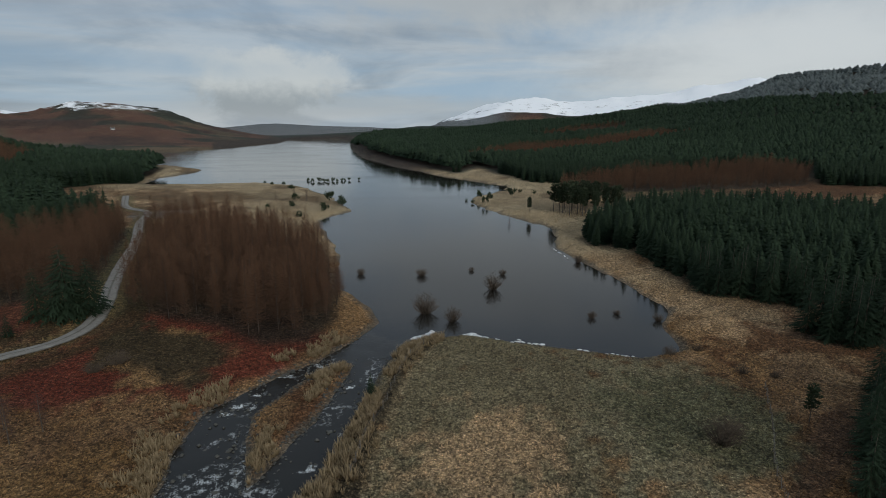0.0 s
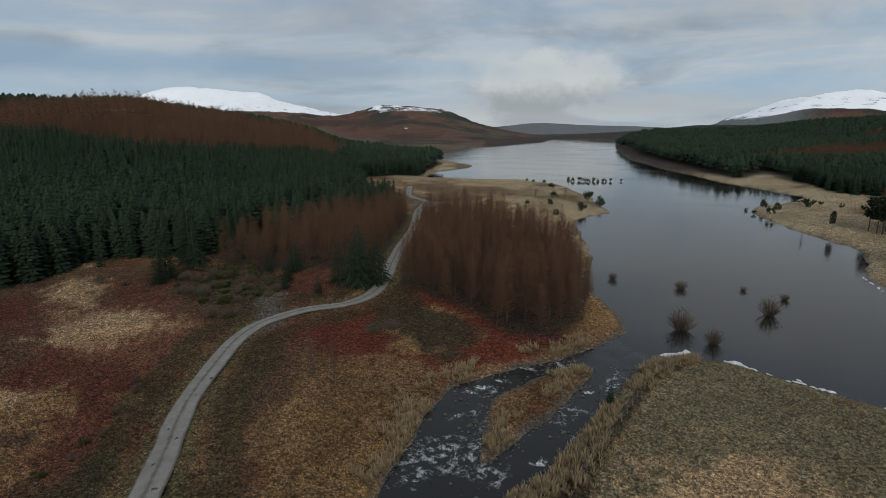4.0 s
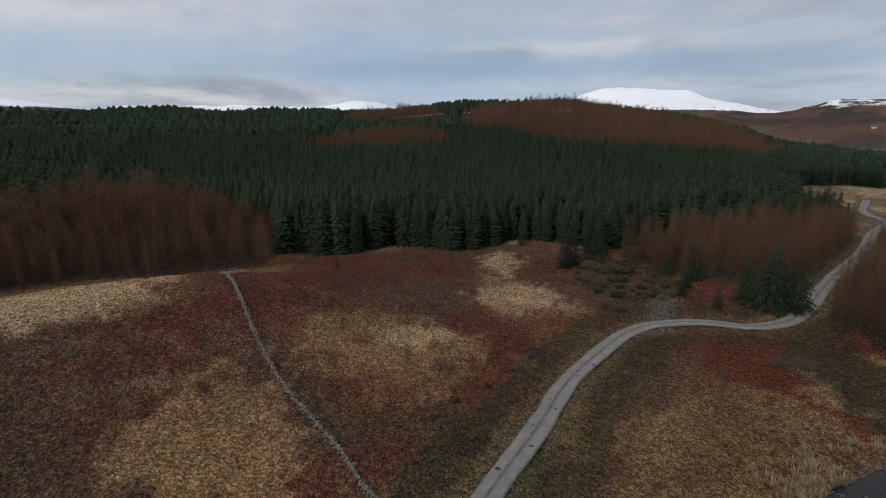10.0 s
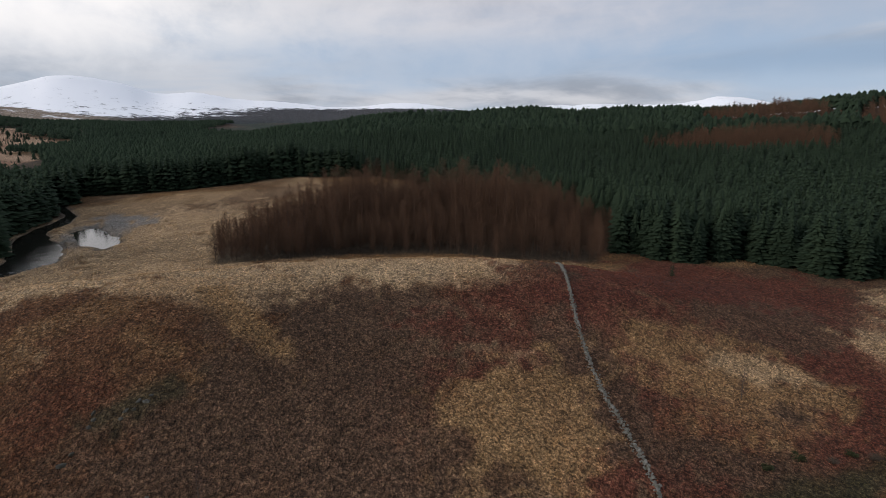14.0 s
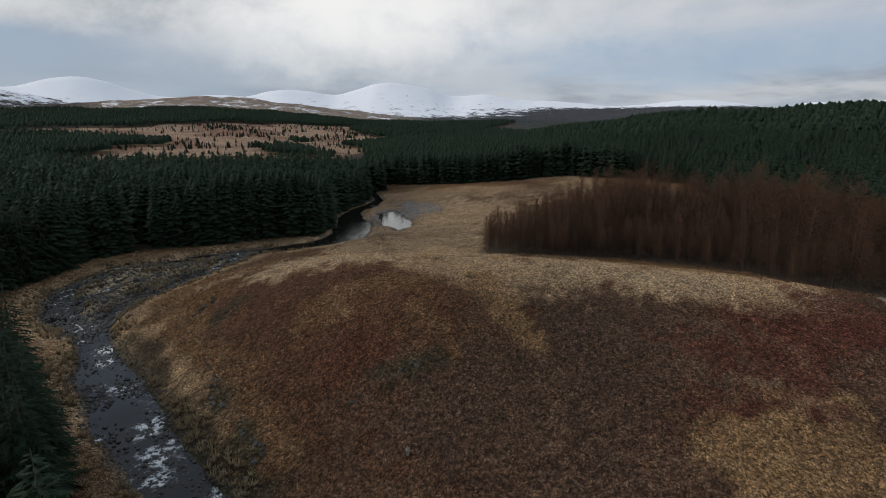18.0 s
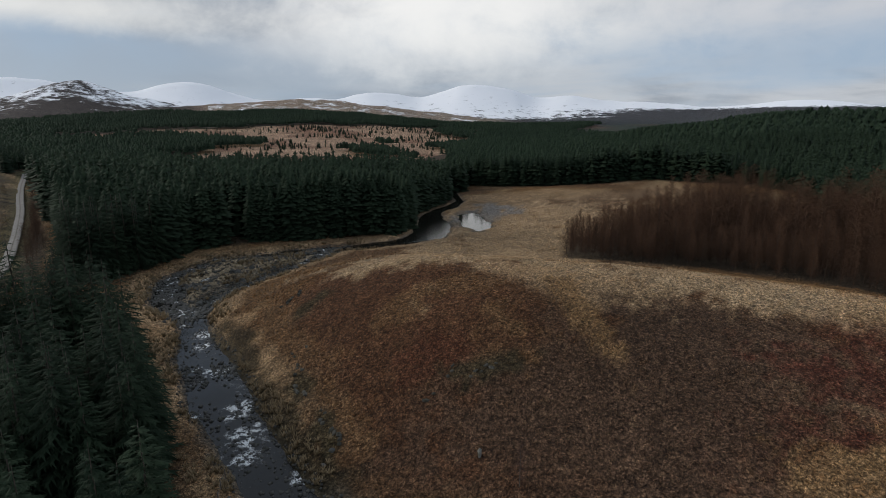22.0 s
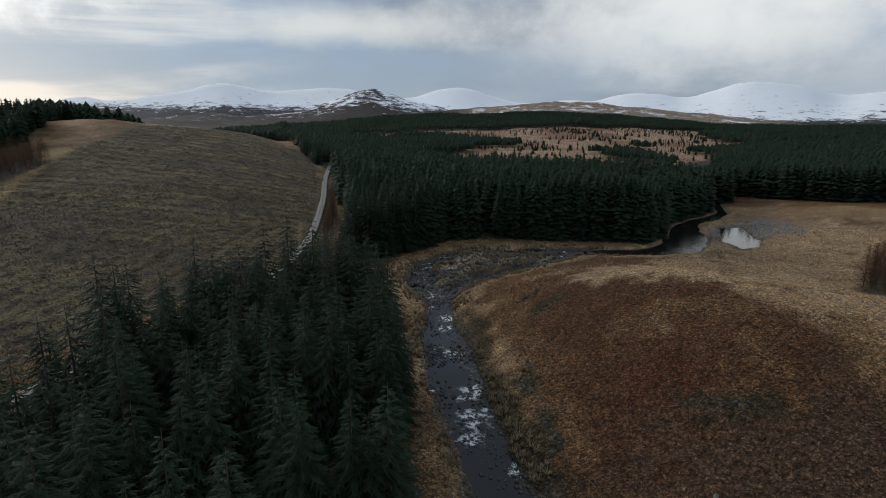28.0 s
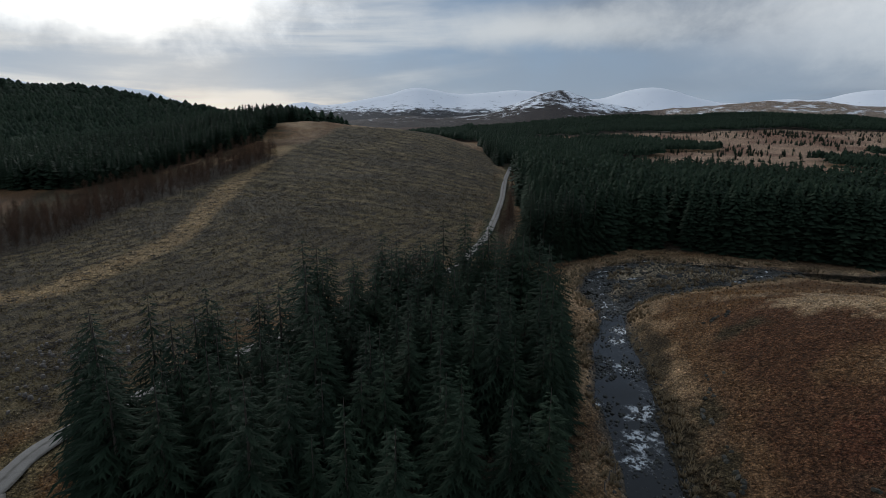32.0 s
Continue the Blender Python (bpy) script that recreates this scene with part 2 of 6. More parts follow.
# ridges: distance, rise in front, fall behind, roughness, bearings (degrees left of north), crest heights
RIDGES = [
    (620, 450, 700, 3, [22, 27, 31, 37, 41, 46, 50, 56, 60, 69, 75, 88, 99, 110, 120, 130],
     [2, 3, 4, 9, 25, 37, 45, 54, 54, 49, 45, 41, 42, 36, 26, 8]),
    (1500, 1200, 900, 5, [85, 95, 110, 125, 139, 147, 154, 165, 172, 180, 190, 205, 225, 240],
     [40, 48, 46, 42, 42, 55, 70, 66, 62, 45, 38, 30, 20, 10]),
    (2500, 900, 900, 8, [128, 132.9, 137.7, 143.3, 147.9, 151.4, 154.9, 158.9, 162.9, 166.3, 172, 180, 186],
     [20, 55, 74, 103, 128, 153, 160, 140, 126, 113, 90, 40, 20]),
    (3000, 900, 900, 16, [160, 162, 165.7, 169, 171.3, 173.9, 175.9, 178.2, 181.1, 185.7, 190.3, 193.7, 198, 205],
     [100, 136, 148, 174, 206, 238, 218, 168, 108, 95, 103, 87, 40, 10]),
    (4200, 1300, 700, 9, [98, 101.4, 104.9, 108.3, 112.3, 114.7, 118.1, 121, 124.4, 126.5, 128.1, 131.6, 133.6, 135, 137.6, 139.3, 140.8, 143.1,
                          145.9, 148.9, 151.1, 155, 159.1, 161.4, 163.6, 165.3, 167.5, 169.8, 174.2, 177, 181.7, 184.5, 186.3, 188.3, 191.4, 194.7, 198.2, 199.3, 200.6, 203.4, 207],
     [130, 143, 185, 198, 179, 166, 187, 206, 222, 245, 259, 249, 294, 315, 331, 322, 289, 252, 271, 272, 235, 232, 226, 263, 309, 322, 302, 255, 301, 329,
      303, 285, 308, 334, 286, 241, 208, 226, 216, 124, 110]),
    (4200, 1500, 700, 14, [207, 209.7, 211.2, 213, 214.6, 216.9, 219.1, 222, 224, 235, 260, 290, 310], [110, 181, 221, 271, 290, 298, 286, 300, 330, 340, 260, 260, 330]),
    (4200, 1300, 700, 26, [30, 33, 37.5, 40, 43, 45.6, 50, 54, 56, 60, 66, 75, 77, 80, 85, 90, 96, 100],
     [60, 80, 132, 166, 228, 284, 290, 263, 220, 170, 150, 178, 202, 198, 200, 184, 150, 140]),
    (2300, 1000, 900, 16, [14, 17, 21.7, 24.4, 27, 30, 33.5, 36, 42, 48, 60, 75], [0, 2, 29, 56, 96, 119, 113, 86, 97, 90, 60, 20]),
    (4400, 1500, 400, 8, [-4, 0, 4, 8.4, 13, 18, 21, 26], [20, 30, 33, 46, 58, 71, 44, 30]),
    (3600, 1300, 900, 24, [-60, -50, -38, -30, -27, -24, -20, -16, -14, -11, -8, -5, -1, 2.6, 6],
     [300, 330, 330, 300, 272, 254, 226, 198, 184, 208, 224, 197, 91, 19, 0]),
    (1300, 950, 900, 7, [-70, -50, -38, -34, -30, -28, -23, -18, -12, -4.4, 2.6, 7, 12, 16],
     [60, 136, 138, 134, 122, 106, 78, 62, 50, 33, 21, 20, 10, 3]),
    (420, 310, 380, 1.5, [170, 175, 179, 183, 186, 190, 194, 198, 203, 206, 212, 220, 235], [3, 8, 16, 25, 31, 36, 39, 41, 40, 37, 28, 18, 8]),
    (2050, 260, 500, 6, [-3, 0, 2.6, 5, 7, 11, 14, 16.5], [42, 44, 42, 36, 29, 18, 11, 3]),
    (900, 480, 700, 4, [196, 200, 203, 206.5, 211, 216, 220, 224, 235, 255, 280], [10, 28, 40, 46, 62, 75, 80, 82, 84, 60, 20]),
]
# rounded rises: x, y, reach along, reach across, turn, height
RISES = [(-70.0, -65.1, 28.0, 45.2, 0.53, 14.4), (-104.2, -2.7, 27.5, 15.0, 1.85, 6.3), (-60, 128, 40, 20, 0.5, 1.2), (60, 60, 50, 40, 0, 1.0)]

# an old turf bank beside the river
TURF = [(3, 108, 0), (-1.5, 97, 0), (-4.5, 90, 0), (-6.5, 84, 0), (-7.5, 77, 0), (-8.5, 69, 0), (-10, 62, 0), (-10.5, 52, 0), (-10, 44, 0)]


def crest(bearings, tops):
    """The crest's line, rounded between its given points."""
    b, t = np.array(bearings, float), np.array(tops, float)
    slope = np.gradient(t, b)
    at = np.linspace(b[0], b[-1], 6 * len(b))
    i = np.clip(np.searchsorted(b, at, "right") - 1, 0, len(b) - 2)
    w = b[i + 1] - b[i]
    u = (at - b[i]) / w
    return at, ((2 * u ** 3 - 3 * u ** 2 + 1) * t[i] + (u ** 3 - 2 * u ** 2 + u) * w * slope[i]
                + (3 * u ** 2 - 2 * u ** 3) * t[i + 1] + (u ** 3 - u ** 2) * w * slope[i + 1])


CRESTS = [(*row[:4], *crest(*row[4:])) for row in RIDGES]


def height(x, y, gap=None):
    """The ground's height."""
    gap = water_gap(x, y) if gap is None else gap
    r, az = np.hypot(x, y), np.degrees(np.arctan2(-x, y))
    low = np.where(gap < 0, np.maximum(gap * 0.3, -1.6), 0.8 * (1 - np.exp(-np.maximum(gap, 0) / 3)) + 1.9 * (1 - np.exp(-np.maximum(gap, 0) / 45)))
    hill = np.zeros(x.shape)
    for dist, rise, fall, rough, bearings, tops in CRESTS:
        m = np.nonzero(r > dist - rise)[0]
        if not len(m):
            continue
        px, py, pr = x[m], y[m], r[m]
        a = np.where(az[m] < bearings[0] - 20, az[m] + 360, az[m])
        a = np.where(a > bearings[-1] + 60, a - 360, a)
        top = np.interp(a, bearings, tops)
        top = top * smooth(bearings[0] - 9, bearings[0], a) * smooth(bearings[-1] + 9, bearings[-1], a)
        on = np.nonzero(top > 0)[0]
        if not len(on):
            continue
        m, px, py, pr, top = m[on], px[on], py[on], pr[on], top[on]
        k = np.where(pr < dist, np.clip((pr - dist + rise) / rise, 0, 1) ** 1.5, 1 - 0.6 * smooth(0, fall, pr - dist))
        rug = rough * (fbm(px, py, dist / 9, 5, dist * 0.01) - 0.5 * np.abs(fbm(px, py, dist / 16, 4, dist * 0.02)) + 0.25) * np.clip(top / 60, 0, 1)
        hill[m] = np.maximum(hill[m], (top + rug) * k)
    for hx, hy, la, lb, turn, tall in RISES:
        c, s = math.cos(turn), math.sin(turn)
        u, v = ((x - hx) * c + (y - hy) * s) / la, (-(x - hx) * s + (y - hy) * c) / lb
        hill = hill + tall * np.exp(-(u * u + v * v) / 2)
    hill = hill * (1 - np.exp(-np.maximum(gap, 0) / 14))
    for hx, hy, la, lb, turn in ISLETS:
        c, s = math.cos(radians(turn)), math.sin(radians(turn))
        u, v = ((x - hx) * c + (y - hy) * s) / la, (-(x - hx) * s + (y - hy) * c) / lb
        hill = hill + 0.8 * np.exp(-(u * u + v * v)) * smooth(0, 1, gap)
    hill = hill + 0.6 * np.exp(-(along(TURF, x, y) / 0.9) ** 2) * smooth(0.3, 1.5, gap)
    lumps = (0.35 * fbm(x, y, 17, 3, 5) + 0.13 * vnoise(x / 2.1, y / 2.1, 8)) * smooth(0, 12, gap)
    return low + hill + lumps

# ---- materials ----
def material(name, build):
    m = bpy.data.materials.new(name)
    m.use_nodes = True
    nt = m.node_tree
    bsdf = nt.nodes["Principled BSDF"]
    build(Nodes(nt), bsdf)
    return m


class Nodes:
    """Short ways to add shader nodes."""

    def __init__(self, nt):
        self.nt = nt

    def put(self, v, sock):
        if isinstance(v, bpy.types.NodeSocket):
            self.nt.links.new(v, sock)
        elif isinstance(v, tuple) and len(v) == 3 and sock.type == "RGBA":
            sock.default_value = (*v, 1)
        else:
            sock.default_value = v

    def node(self, kind, **inputs):
        n = self.nt.nodes.new("ShaderNode" + kind)
        for k, v in inputs.items():
            self.put(v, n.inputs[k])
        return n

    def pos(self):
        return self.node("NewGeometry").outputs["Position"]

    def scaled(self, v, s):
        n = self.node("VectorMath")
        n.operation = "MULTIPLY"
        self.put(v, n.inputs[0])
        n.inputs[1].default_value = s if isinstance(s, tuple) else (s, s, s)
        return n.outputs[0]

    def noise(self, v, scale, detail=3.0, rough=0.55):
        return self.node("TexNoise", Vector=v, Scale=scale, Detail=detail, Roughness=rough).outputs[0]

    def cells(self, v, scale):
        return self.node("TexVoronoi", Vector=v, Scale=scale).outputs[0]

    def ramp(self, v, a, b, lo=0.0, hi=1.0):
        n = self.node("MapRange")
        n.inputs[1].default_value, n.inputs[2].default_value = a, b
        n.inputs[3].default_value, n.inputs[4].default_value = lo, hi
        self.put(v, n.inputs[0])
        return n.outputs[0]

    def math(self, op, a, b=0.0):
        n = self.node("Math")
        n.operation = op
        self.put(a, n.inputs[0])
        self.put(b, n.inputs[1])
        return n.outputs[0]

    def mix(self, f, a, b, how="MIX"):
        n = self.node("Mix")
        n.data_type, n.blend_type = "RGBA", how
        self.put(f, n.inputs[0])
        self.put(a, n.inputs[6])
        self.put(b, n.inputs[7])
        return n.outputs[2]

    def attr(self, name, out="Fac"):
        n = self.node("Attribute")
        n.attribute_name = name
        return n.outputs[out]

    def chance(self):
        return self.node("ObjectInfo").outputs["Random"]

    def bump(self, h, strength, distance):
        return self.node("Bump", Height=h, Strength=strength, Distance=distance).outputs[0]


def ground_look(n, b):
    p = n.pos()
    base = n.attr("cover", "Color")
    tuft = n.attr("tuft")
    fine = n.noise(p, 3.6, 5, 0.65)
    grit = n.noise(p, 9.0, 4, 0.7)
    mid = n.noise(p, 0.28, 4, 0.6)
    wide = n.noise(p, 0.045, 3, 0.55)
    bent = n.node("VectorMath")
    n.put(p, bent.inputs[0])
    n.put(n.scaled(n.node("TexNoise", Vector=p, Scale=2.0, Detail=2.0).outputs["Color"], 0.9), bent.inputs[1])
    clump = n.cells(bent.outputs[0], 2.3)
    v = n.math("MULTIPLY", n.ramp(fine, 0.34, 0.66, 0.45, 1.65), n.ramp(mid, 0.3, 0.7, 0.80, 1.2))
    v = n.math("MULTIPLY", v, n.ramp(wide, 0.35, 0.65, 0.85, 1.15))
    v = n.math("MULTIPLY", v, n.ramp(clump, 0.05, 0.7, 1.55, 0.52))
    v = n.math("MULTIPLY", v, n.ramp(grit, 0.34, 0.66, 0.32, 1.8))
    v = n.math("MULTIPLY", v, n.ramp(n.noise(p, 1.2, 3, 0.65), 0.36, 0.64, 0.64, 1.42))
    # withered grass shows between the other plants, and dark peat between the tufts
    base = n.mix(n.ramp(n.noise(p, 1.3, 6, 0.78), 0.54, 0.66, 0.0, 0.40), base, (0.19, 0.125, 0.062))
    base = n.mix(n.ramp(n.noise(p, 1.9, 5, 0.78), 0.56, 0.68, 0.0, 0.40), base, (0.030, 0.022, 0.015))
    col = n.mix(1.0, base, n.node("CombineColor", Red=v, Green=v, Blue=v).outputs[0], "MULTIPLY")
    # rows of brash left by felling, up the lower slope and across the upper
    sep = n.node("SeparateXYZ", Vector=p)
    warp = n.math("MULTIPLY", n.noise(p, 0.07, 5, 0.7), 9.0)
    up_ = n.math("ADD", n.math("MULTIPLY", sep.outputs[0], 1.15), n.math("MULTIPLY", sep.outputs[1], -0.35))
    over = n.math("ADD", n.math("MULTIPLY", sep.outputs[1], 0.62), n.math("MULTIPLY", sep.outputs[0], 0.14))
    up_, over = (n.math("SINE", n.math("ADD", v_, warp)) for v_ in (up_, over))
    high_up = n.ramp(n.math("ADD", sep.outputs[1], n.math("MULTIPLY", n.noise(p, 0.02, 3), 60.0)), -168.0, -140.0)
    rows = n.math("ADD", n.math("MULTIPLY", n.mix(high_up, over, up_), 0.55), n.math("MULTIPLY", n.math("SUBTRACT", n.noise(p, 0.4, 6, 0.8), 0.5), 7.5))
    cut = n.attr("felled")
    thatch = n.mix(n.ramp(n.noise(p, 0.12, 5, 0.7), 0.38, 0.62), (0.110, 0.090, 0.040), (0.27, 0.195, 0.092))
    thatch = n.mix(n.ramp(grit, 0.35, 0.65, 0.0, 0.5), thatch, (0.055, 0.046, 0.032))
    col = n.mix(n.math("MULTIPLY", cut, n.ramp(rows, 0.1, -0.7, 0.0, 0.85)), col, thatch)
    col = n.mix(n.math("MULTIPLY", cut, n.ramp(rows, 0.15, 0.9, 0.0, 0.8)), col, (0.022, 0.018, 0.015))
    blotch = n.ramp(n.noise(p, 0.032, 5, 0.65), 0.44, 0.60, 0.0, 0.65)
    col = n.mix(n.math("MULTIPLY", cut, blotch), col, n.mix(n.ramp(fine, 0.4, 0.65), (0.030, 0.025, 0.020), (0.085, 0.070, 0.046)))
    # thin snow lies in the hollows and on the heights
    lie = n.math("ADD", n.attr("snow"), n.math("MULTIPLY", n.math("SUBTRACT", n.noise(n.scaled(p, (1, 1, 3)), 0.014, 10, 0.80), 0.5), 2.3))
    col = n.mix(n.ramp(lie, 0.42, 0.62), col, (0.91, 0.92, 0.94))
    n.put(col, b.inputs["Base Color"])
    n.put(n.ramp(fine, 0.3, 0.7, 0.85, 1.0), b.inputs["Roughness"])
    b.inputs["Specular IOR Level"].default_value = 0.12
    h = n.math("ADD", n.math("MULTIPLY", fine, 0.5), n.math("SUBTRACT", 1.0, clump))
    n.put(n.bump(n.math("MULTIPLY", h, tuft), 1.0, 0.45), b.inputs["Normal"])


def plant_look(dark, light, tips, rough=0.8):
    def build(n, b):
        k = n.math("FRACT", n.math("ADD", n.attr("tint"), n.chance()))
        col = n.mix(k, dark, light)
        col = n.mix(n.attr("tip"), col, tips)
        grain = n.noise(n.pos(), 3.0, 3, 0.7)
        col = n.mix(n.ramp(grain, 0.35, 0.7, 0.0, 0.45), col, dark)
        n.put(col, b.inputs["Base Color"])
        b.inputs["Roughness"].default_value = rough
        b.inputs["Specular IOR Level"].default_value = 0.05
    return build


def loch_look(n, b):
    p = n.pos()
    b.inputs["Base Color"].default_value = (0.018, 0.016, 0.013, 1)
    b.inputs["IOR"].default_value = 1.33
    calm = n.noise(n.scaled(p, (0.012, 0.03, 1)), 1.0, 4, 0.6)
    n.put(n.ramp(calm, 0.4, 0.65, 0.03, 0.12), b.inputs["Roughness"])
    ripple = n.noise(n.scaled(p, (0.9, 1.6, 1)), 1.0, 3, 0.6)
    n.put(n.bump(ripple, 0.06, 0.25), b.inputs["Normal"])


def river_look(n, b):
    p = n.pos()
    rapid = n.attr("rapid")
    flow = n.node("CombineXYZ", X=n.attr("down"), Y=n.attr("across")).outputs[0]
    churn = n.noise(p, 0.8, 5, 0.7)
    streaks = n.noise(n.scaled(flow, (0.55, 1.9, 1)), 1.0, 6, 0.75)
    lace = n.noise(n.scaled(flow, (1.5, 3.2, 1)), 1.0, 5, 0.75)
    ridge = n.ramp(n.math("ABSOLUTE", n.math("SUBTRACT", lace, 0.5)), 0.0, 0.12, 1.0, 0.0)
    foam = n.math("MULTIPLY", rapid, n.math("MULTIPLY", n.math("ADD", 0.2, ridge), n.ramp(churn, 0.42, 0.60)))
    foam = n.math("MAXIMUM", foam, n.math("MULTIPLY", n.ramp(rapid, 0.05, 0.6), n.ramp(streaks, 0.61, 0.74, 0.0, 0.6)))
    white = n.ramp(foam, 0.12, 0.48)
    n.put(n.mix(white, (0.012, 0.011, 0.009), (0.66, 0.68, 0.68)), b.inputs["Base Color"])
    n.put(n.ramp(white, 0, 1, 0.07, 0.8), b.inputs["Roughness"])
    b.inputs["IOR"].default_value = 1.33
    h = n.math("ADD", n.math("ADD", n.math("MULTIPLY", streaks, 0.8), n.noise(p, 1.2, 3, 0.55)), n.math("MULTIPLY", white, 0.6))
    n.put(n.bump(h, 0.2, 0.25), b.inputs["Normal"])


def gravel_look(n, b):
    p = n.pos()
    pale = n.mix(n.ramp(n.noise(p, 0.5, 5, 0.65), 0.3, 0.7), (0.165, 0.152, 0.134), (0.27, 0.25, 0.222))
    dark = n.mix(n.ramp(n.noise(p, 1.2, 5, 0.7), 0.35, 0.65), (0.065, 0.058, 0.042), (0.115, 0.100, 0.08))
    edge = n.math("ADD", n.attr("rut"), n.math("MULTIPLY", n.math("SUBTRACT", n.noise(p, 0.9, 5, 0.7), 0.5), 1.1))
    col = n.mix(n.ramp(edge, 0.25, 0.75), pale, dark)
    col = n.mix(n.ramp(n.noise(p, 9.0, 3, 0.7), 0.4, 0.65, 0.0, 0.55), col, (0.10, 0.092, 0.08))
    n.put(col, b.inputs["Base Color"])
    b.inputs["Roughness"].default_value = 0.9
    n.put(n.bump(n.noise(p, 7.0, 4, 0.7), 0.5, 0.06), b.inputs["Normal"])


def stone_look(a, c, moss):
    def build(n, b):
        p = n.pos()
        k = n.math("FRACT", n.math("ADD", n.chance(), n.noise(p, 0.9, 2)))
        col = n.mix(k, a, c)
        col = n.mix(n.ramp(n.noise(p, 2.4, 5, 0.7), 0.48, 0.62, 0, 0.8), col, moss)
        n.put(col, b.inputs["Base Color"])
        b.inputs["Roughness"].default_value = 0.88
        n.put(n.bump(n.noise(p, 6.0, 5, 0.7), 0.6, 0.05), b.inputs["Normal"])
    return build


def plain_look(a, c, scale=2.0, rough=0.85):
    def build(n, b):
        p = n.pos()
        n.put(n.mix(n.ramp(n.noise(p, scale, 5, 0.65), 0.3, 0.7), a, c), b.inputs["Base Color"])
        b.inputs["Roughness"].default_value = rough
        n.put(n.bump(n.noise(p, scale * 4, 4, 0.7), 0.4, 0.03), b.inputs["Normal"])
    return build


M_GROUND = material("moorland", ground_look)
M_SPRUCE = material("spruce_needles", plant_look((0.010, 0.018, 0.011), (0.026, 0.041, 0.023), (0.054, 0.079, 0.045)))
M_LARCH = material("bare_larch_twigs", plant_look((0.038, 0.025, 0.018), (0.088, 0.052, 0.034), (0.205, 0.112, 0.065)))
M_BARK = material("bark", plain_look((0.045, 0.036, 0.028), (0.11, 0.09, 0.07), 3.0))
M_DARK_BARK = material("larch_bark", plain_look((0.022, 0.017, 0.014), (0.055, 0.044, 0.036), 3.0))
M_LOCH = material("loch_water", loch_look)
M_RIVER = material("river_water", river_look)
M_GRAVEL = material("track_gravel", gravel_look)

# ---- mesh helpers ----
def mesh_from(name, verts, faces, mats=(), smooth_on=False, **attrs):
    """A mesh from arrays of vertices and of triangles or quads (all faces alike), with float or colour attributes on its points."""
    verts, faces = np.asarray(verts, np.float32), np.asarray(faces, np.int32)
    me = bpy.data.meshes.new(name)
    k = faces.shape[1]
    me.vertices.add(len(verts))
    me.vertices.foreach_set("co", verts.ravel())
    me.loops.add(faces.size)
    me.loops.foreach_set("vertex_index", faces.ravel())
    me.polygons.add(len(faces))
    me.polygons.foreach_set("loop_start", np.arange(0, faces.size, k, dtype=np.int32))
    me.update(calc_edges=True)
    if smooth_on:
        me.polygons.foreach_set("use_smooth", np.ones(len(faces), bool))
    for key, v in attrs.items():
        v = np.asarray(v, np.float32)
        if v.ndim == 2:
            a = me.attributes.new(key, "FLOAT_COLOR", "POINT")
            a.data.foreach_set("color", np.c_[v, np.ones(len(v), np.float32)].astype(np.float32).ravel())
        else:
            a = me.attributes.new(key, "FLOAT", "POINT")
            a.data.foreach_set("value", v)
    for m in mats:
        me.materials.append(m)
    return me


def child(name, me, parent, label="", m=None):
    ob = new(name, me)
    ob.parent = parent
    if m is not None:
        ob.matrix_basis = m
    return tagged(ob, label)


def ground_z(x, y):
    return float(height(np.array([float(x)]), np.array([float(y)]))[0])


# ---- roads ----
ROAD = [(52, -44), (44, -36), (22, -28), (4, -20), (-18, -5), (-36, 12), (-44.5, 22), (-47.5, 25.5), (-51.5, 30.5), (-56.5, 36.5), (-61.4, 42), (-66.4, 48.6), (-72, 57.8), (-76.4, 66.5), (-78, 74.5),
        (-75.5, 84), (-70.5, 91), (-69.5, 100), (-73, 111), (-80, 125), (-90, 146), (-105, 180), (-122, 213), (-133, 240), (-152, 256), (-175, 296)]
SPUR = [(-76, 74), (-80, 77.5), (-84, 81.5), (-87, 86)]
TRACK = [(52, -44), (53.5, -54), (50, -67), (43.5, -80), (34, -102), (23, -124), (12, -138), (8, -153), (3, -180), (0, -212), (-3, -256), (-5, -310), (-10, -380)]


def rounded(line, step):
    """Points at even steps along a smooth line through the given ones."""
    pts = np.array(line, float)
    p = np.vstack([2 * pts[0] - pts[1], pts, 2 * pts[-1] - pts[-2]])
    out = []
    for i in range(1, len(p) - 2):
        n = max(2, int(np.linalg.norm(p[i + 1] - p[i]) / step))
        for t in np.arange(n) / n:
            out.append(0.5 * (2 * p[i] + (p[i + 1] - p[i - 1]) * t + (2 * p[i - 1] - 5 * p[i] + 4 * p[i + 1] - p[i + 2]) * t * t
                              + (3 * p[i] - p[i - 1] - 3 * p[i + 1] + p[i + 2]) * t ** 3))
    return np.array(out + [p[-2]])


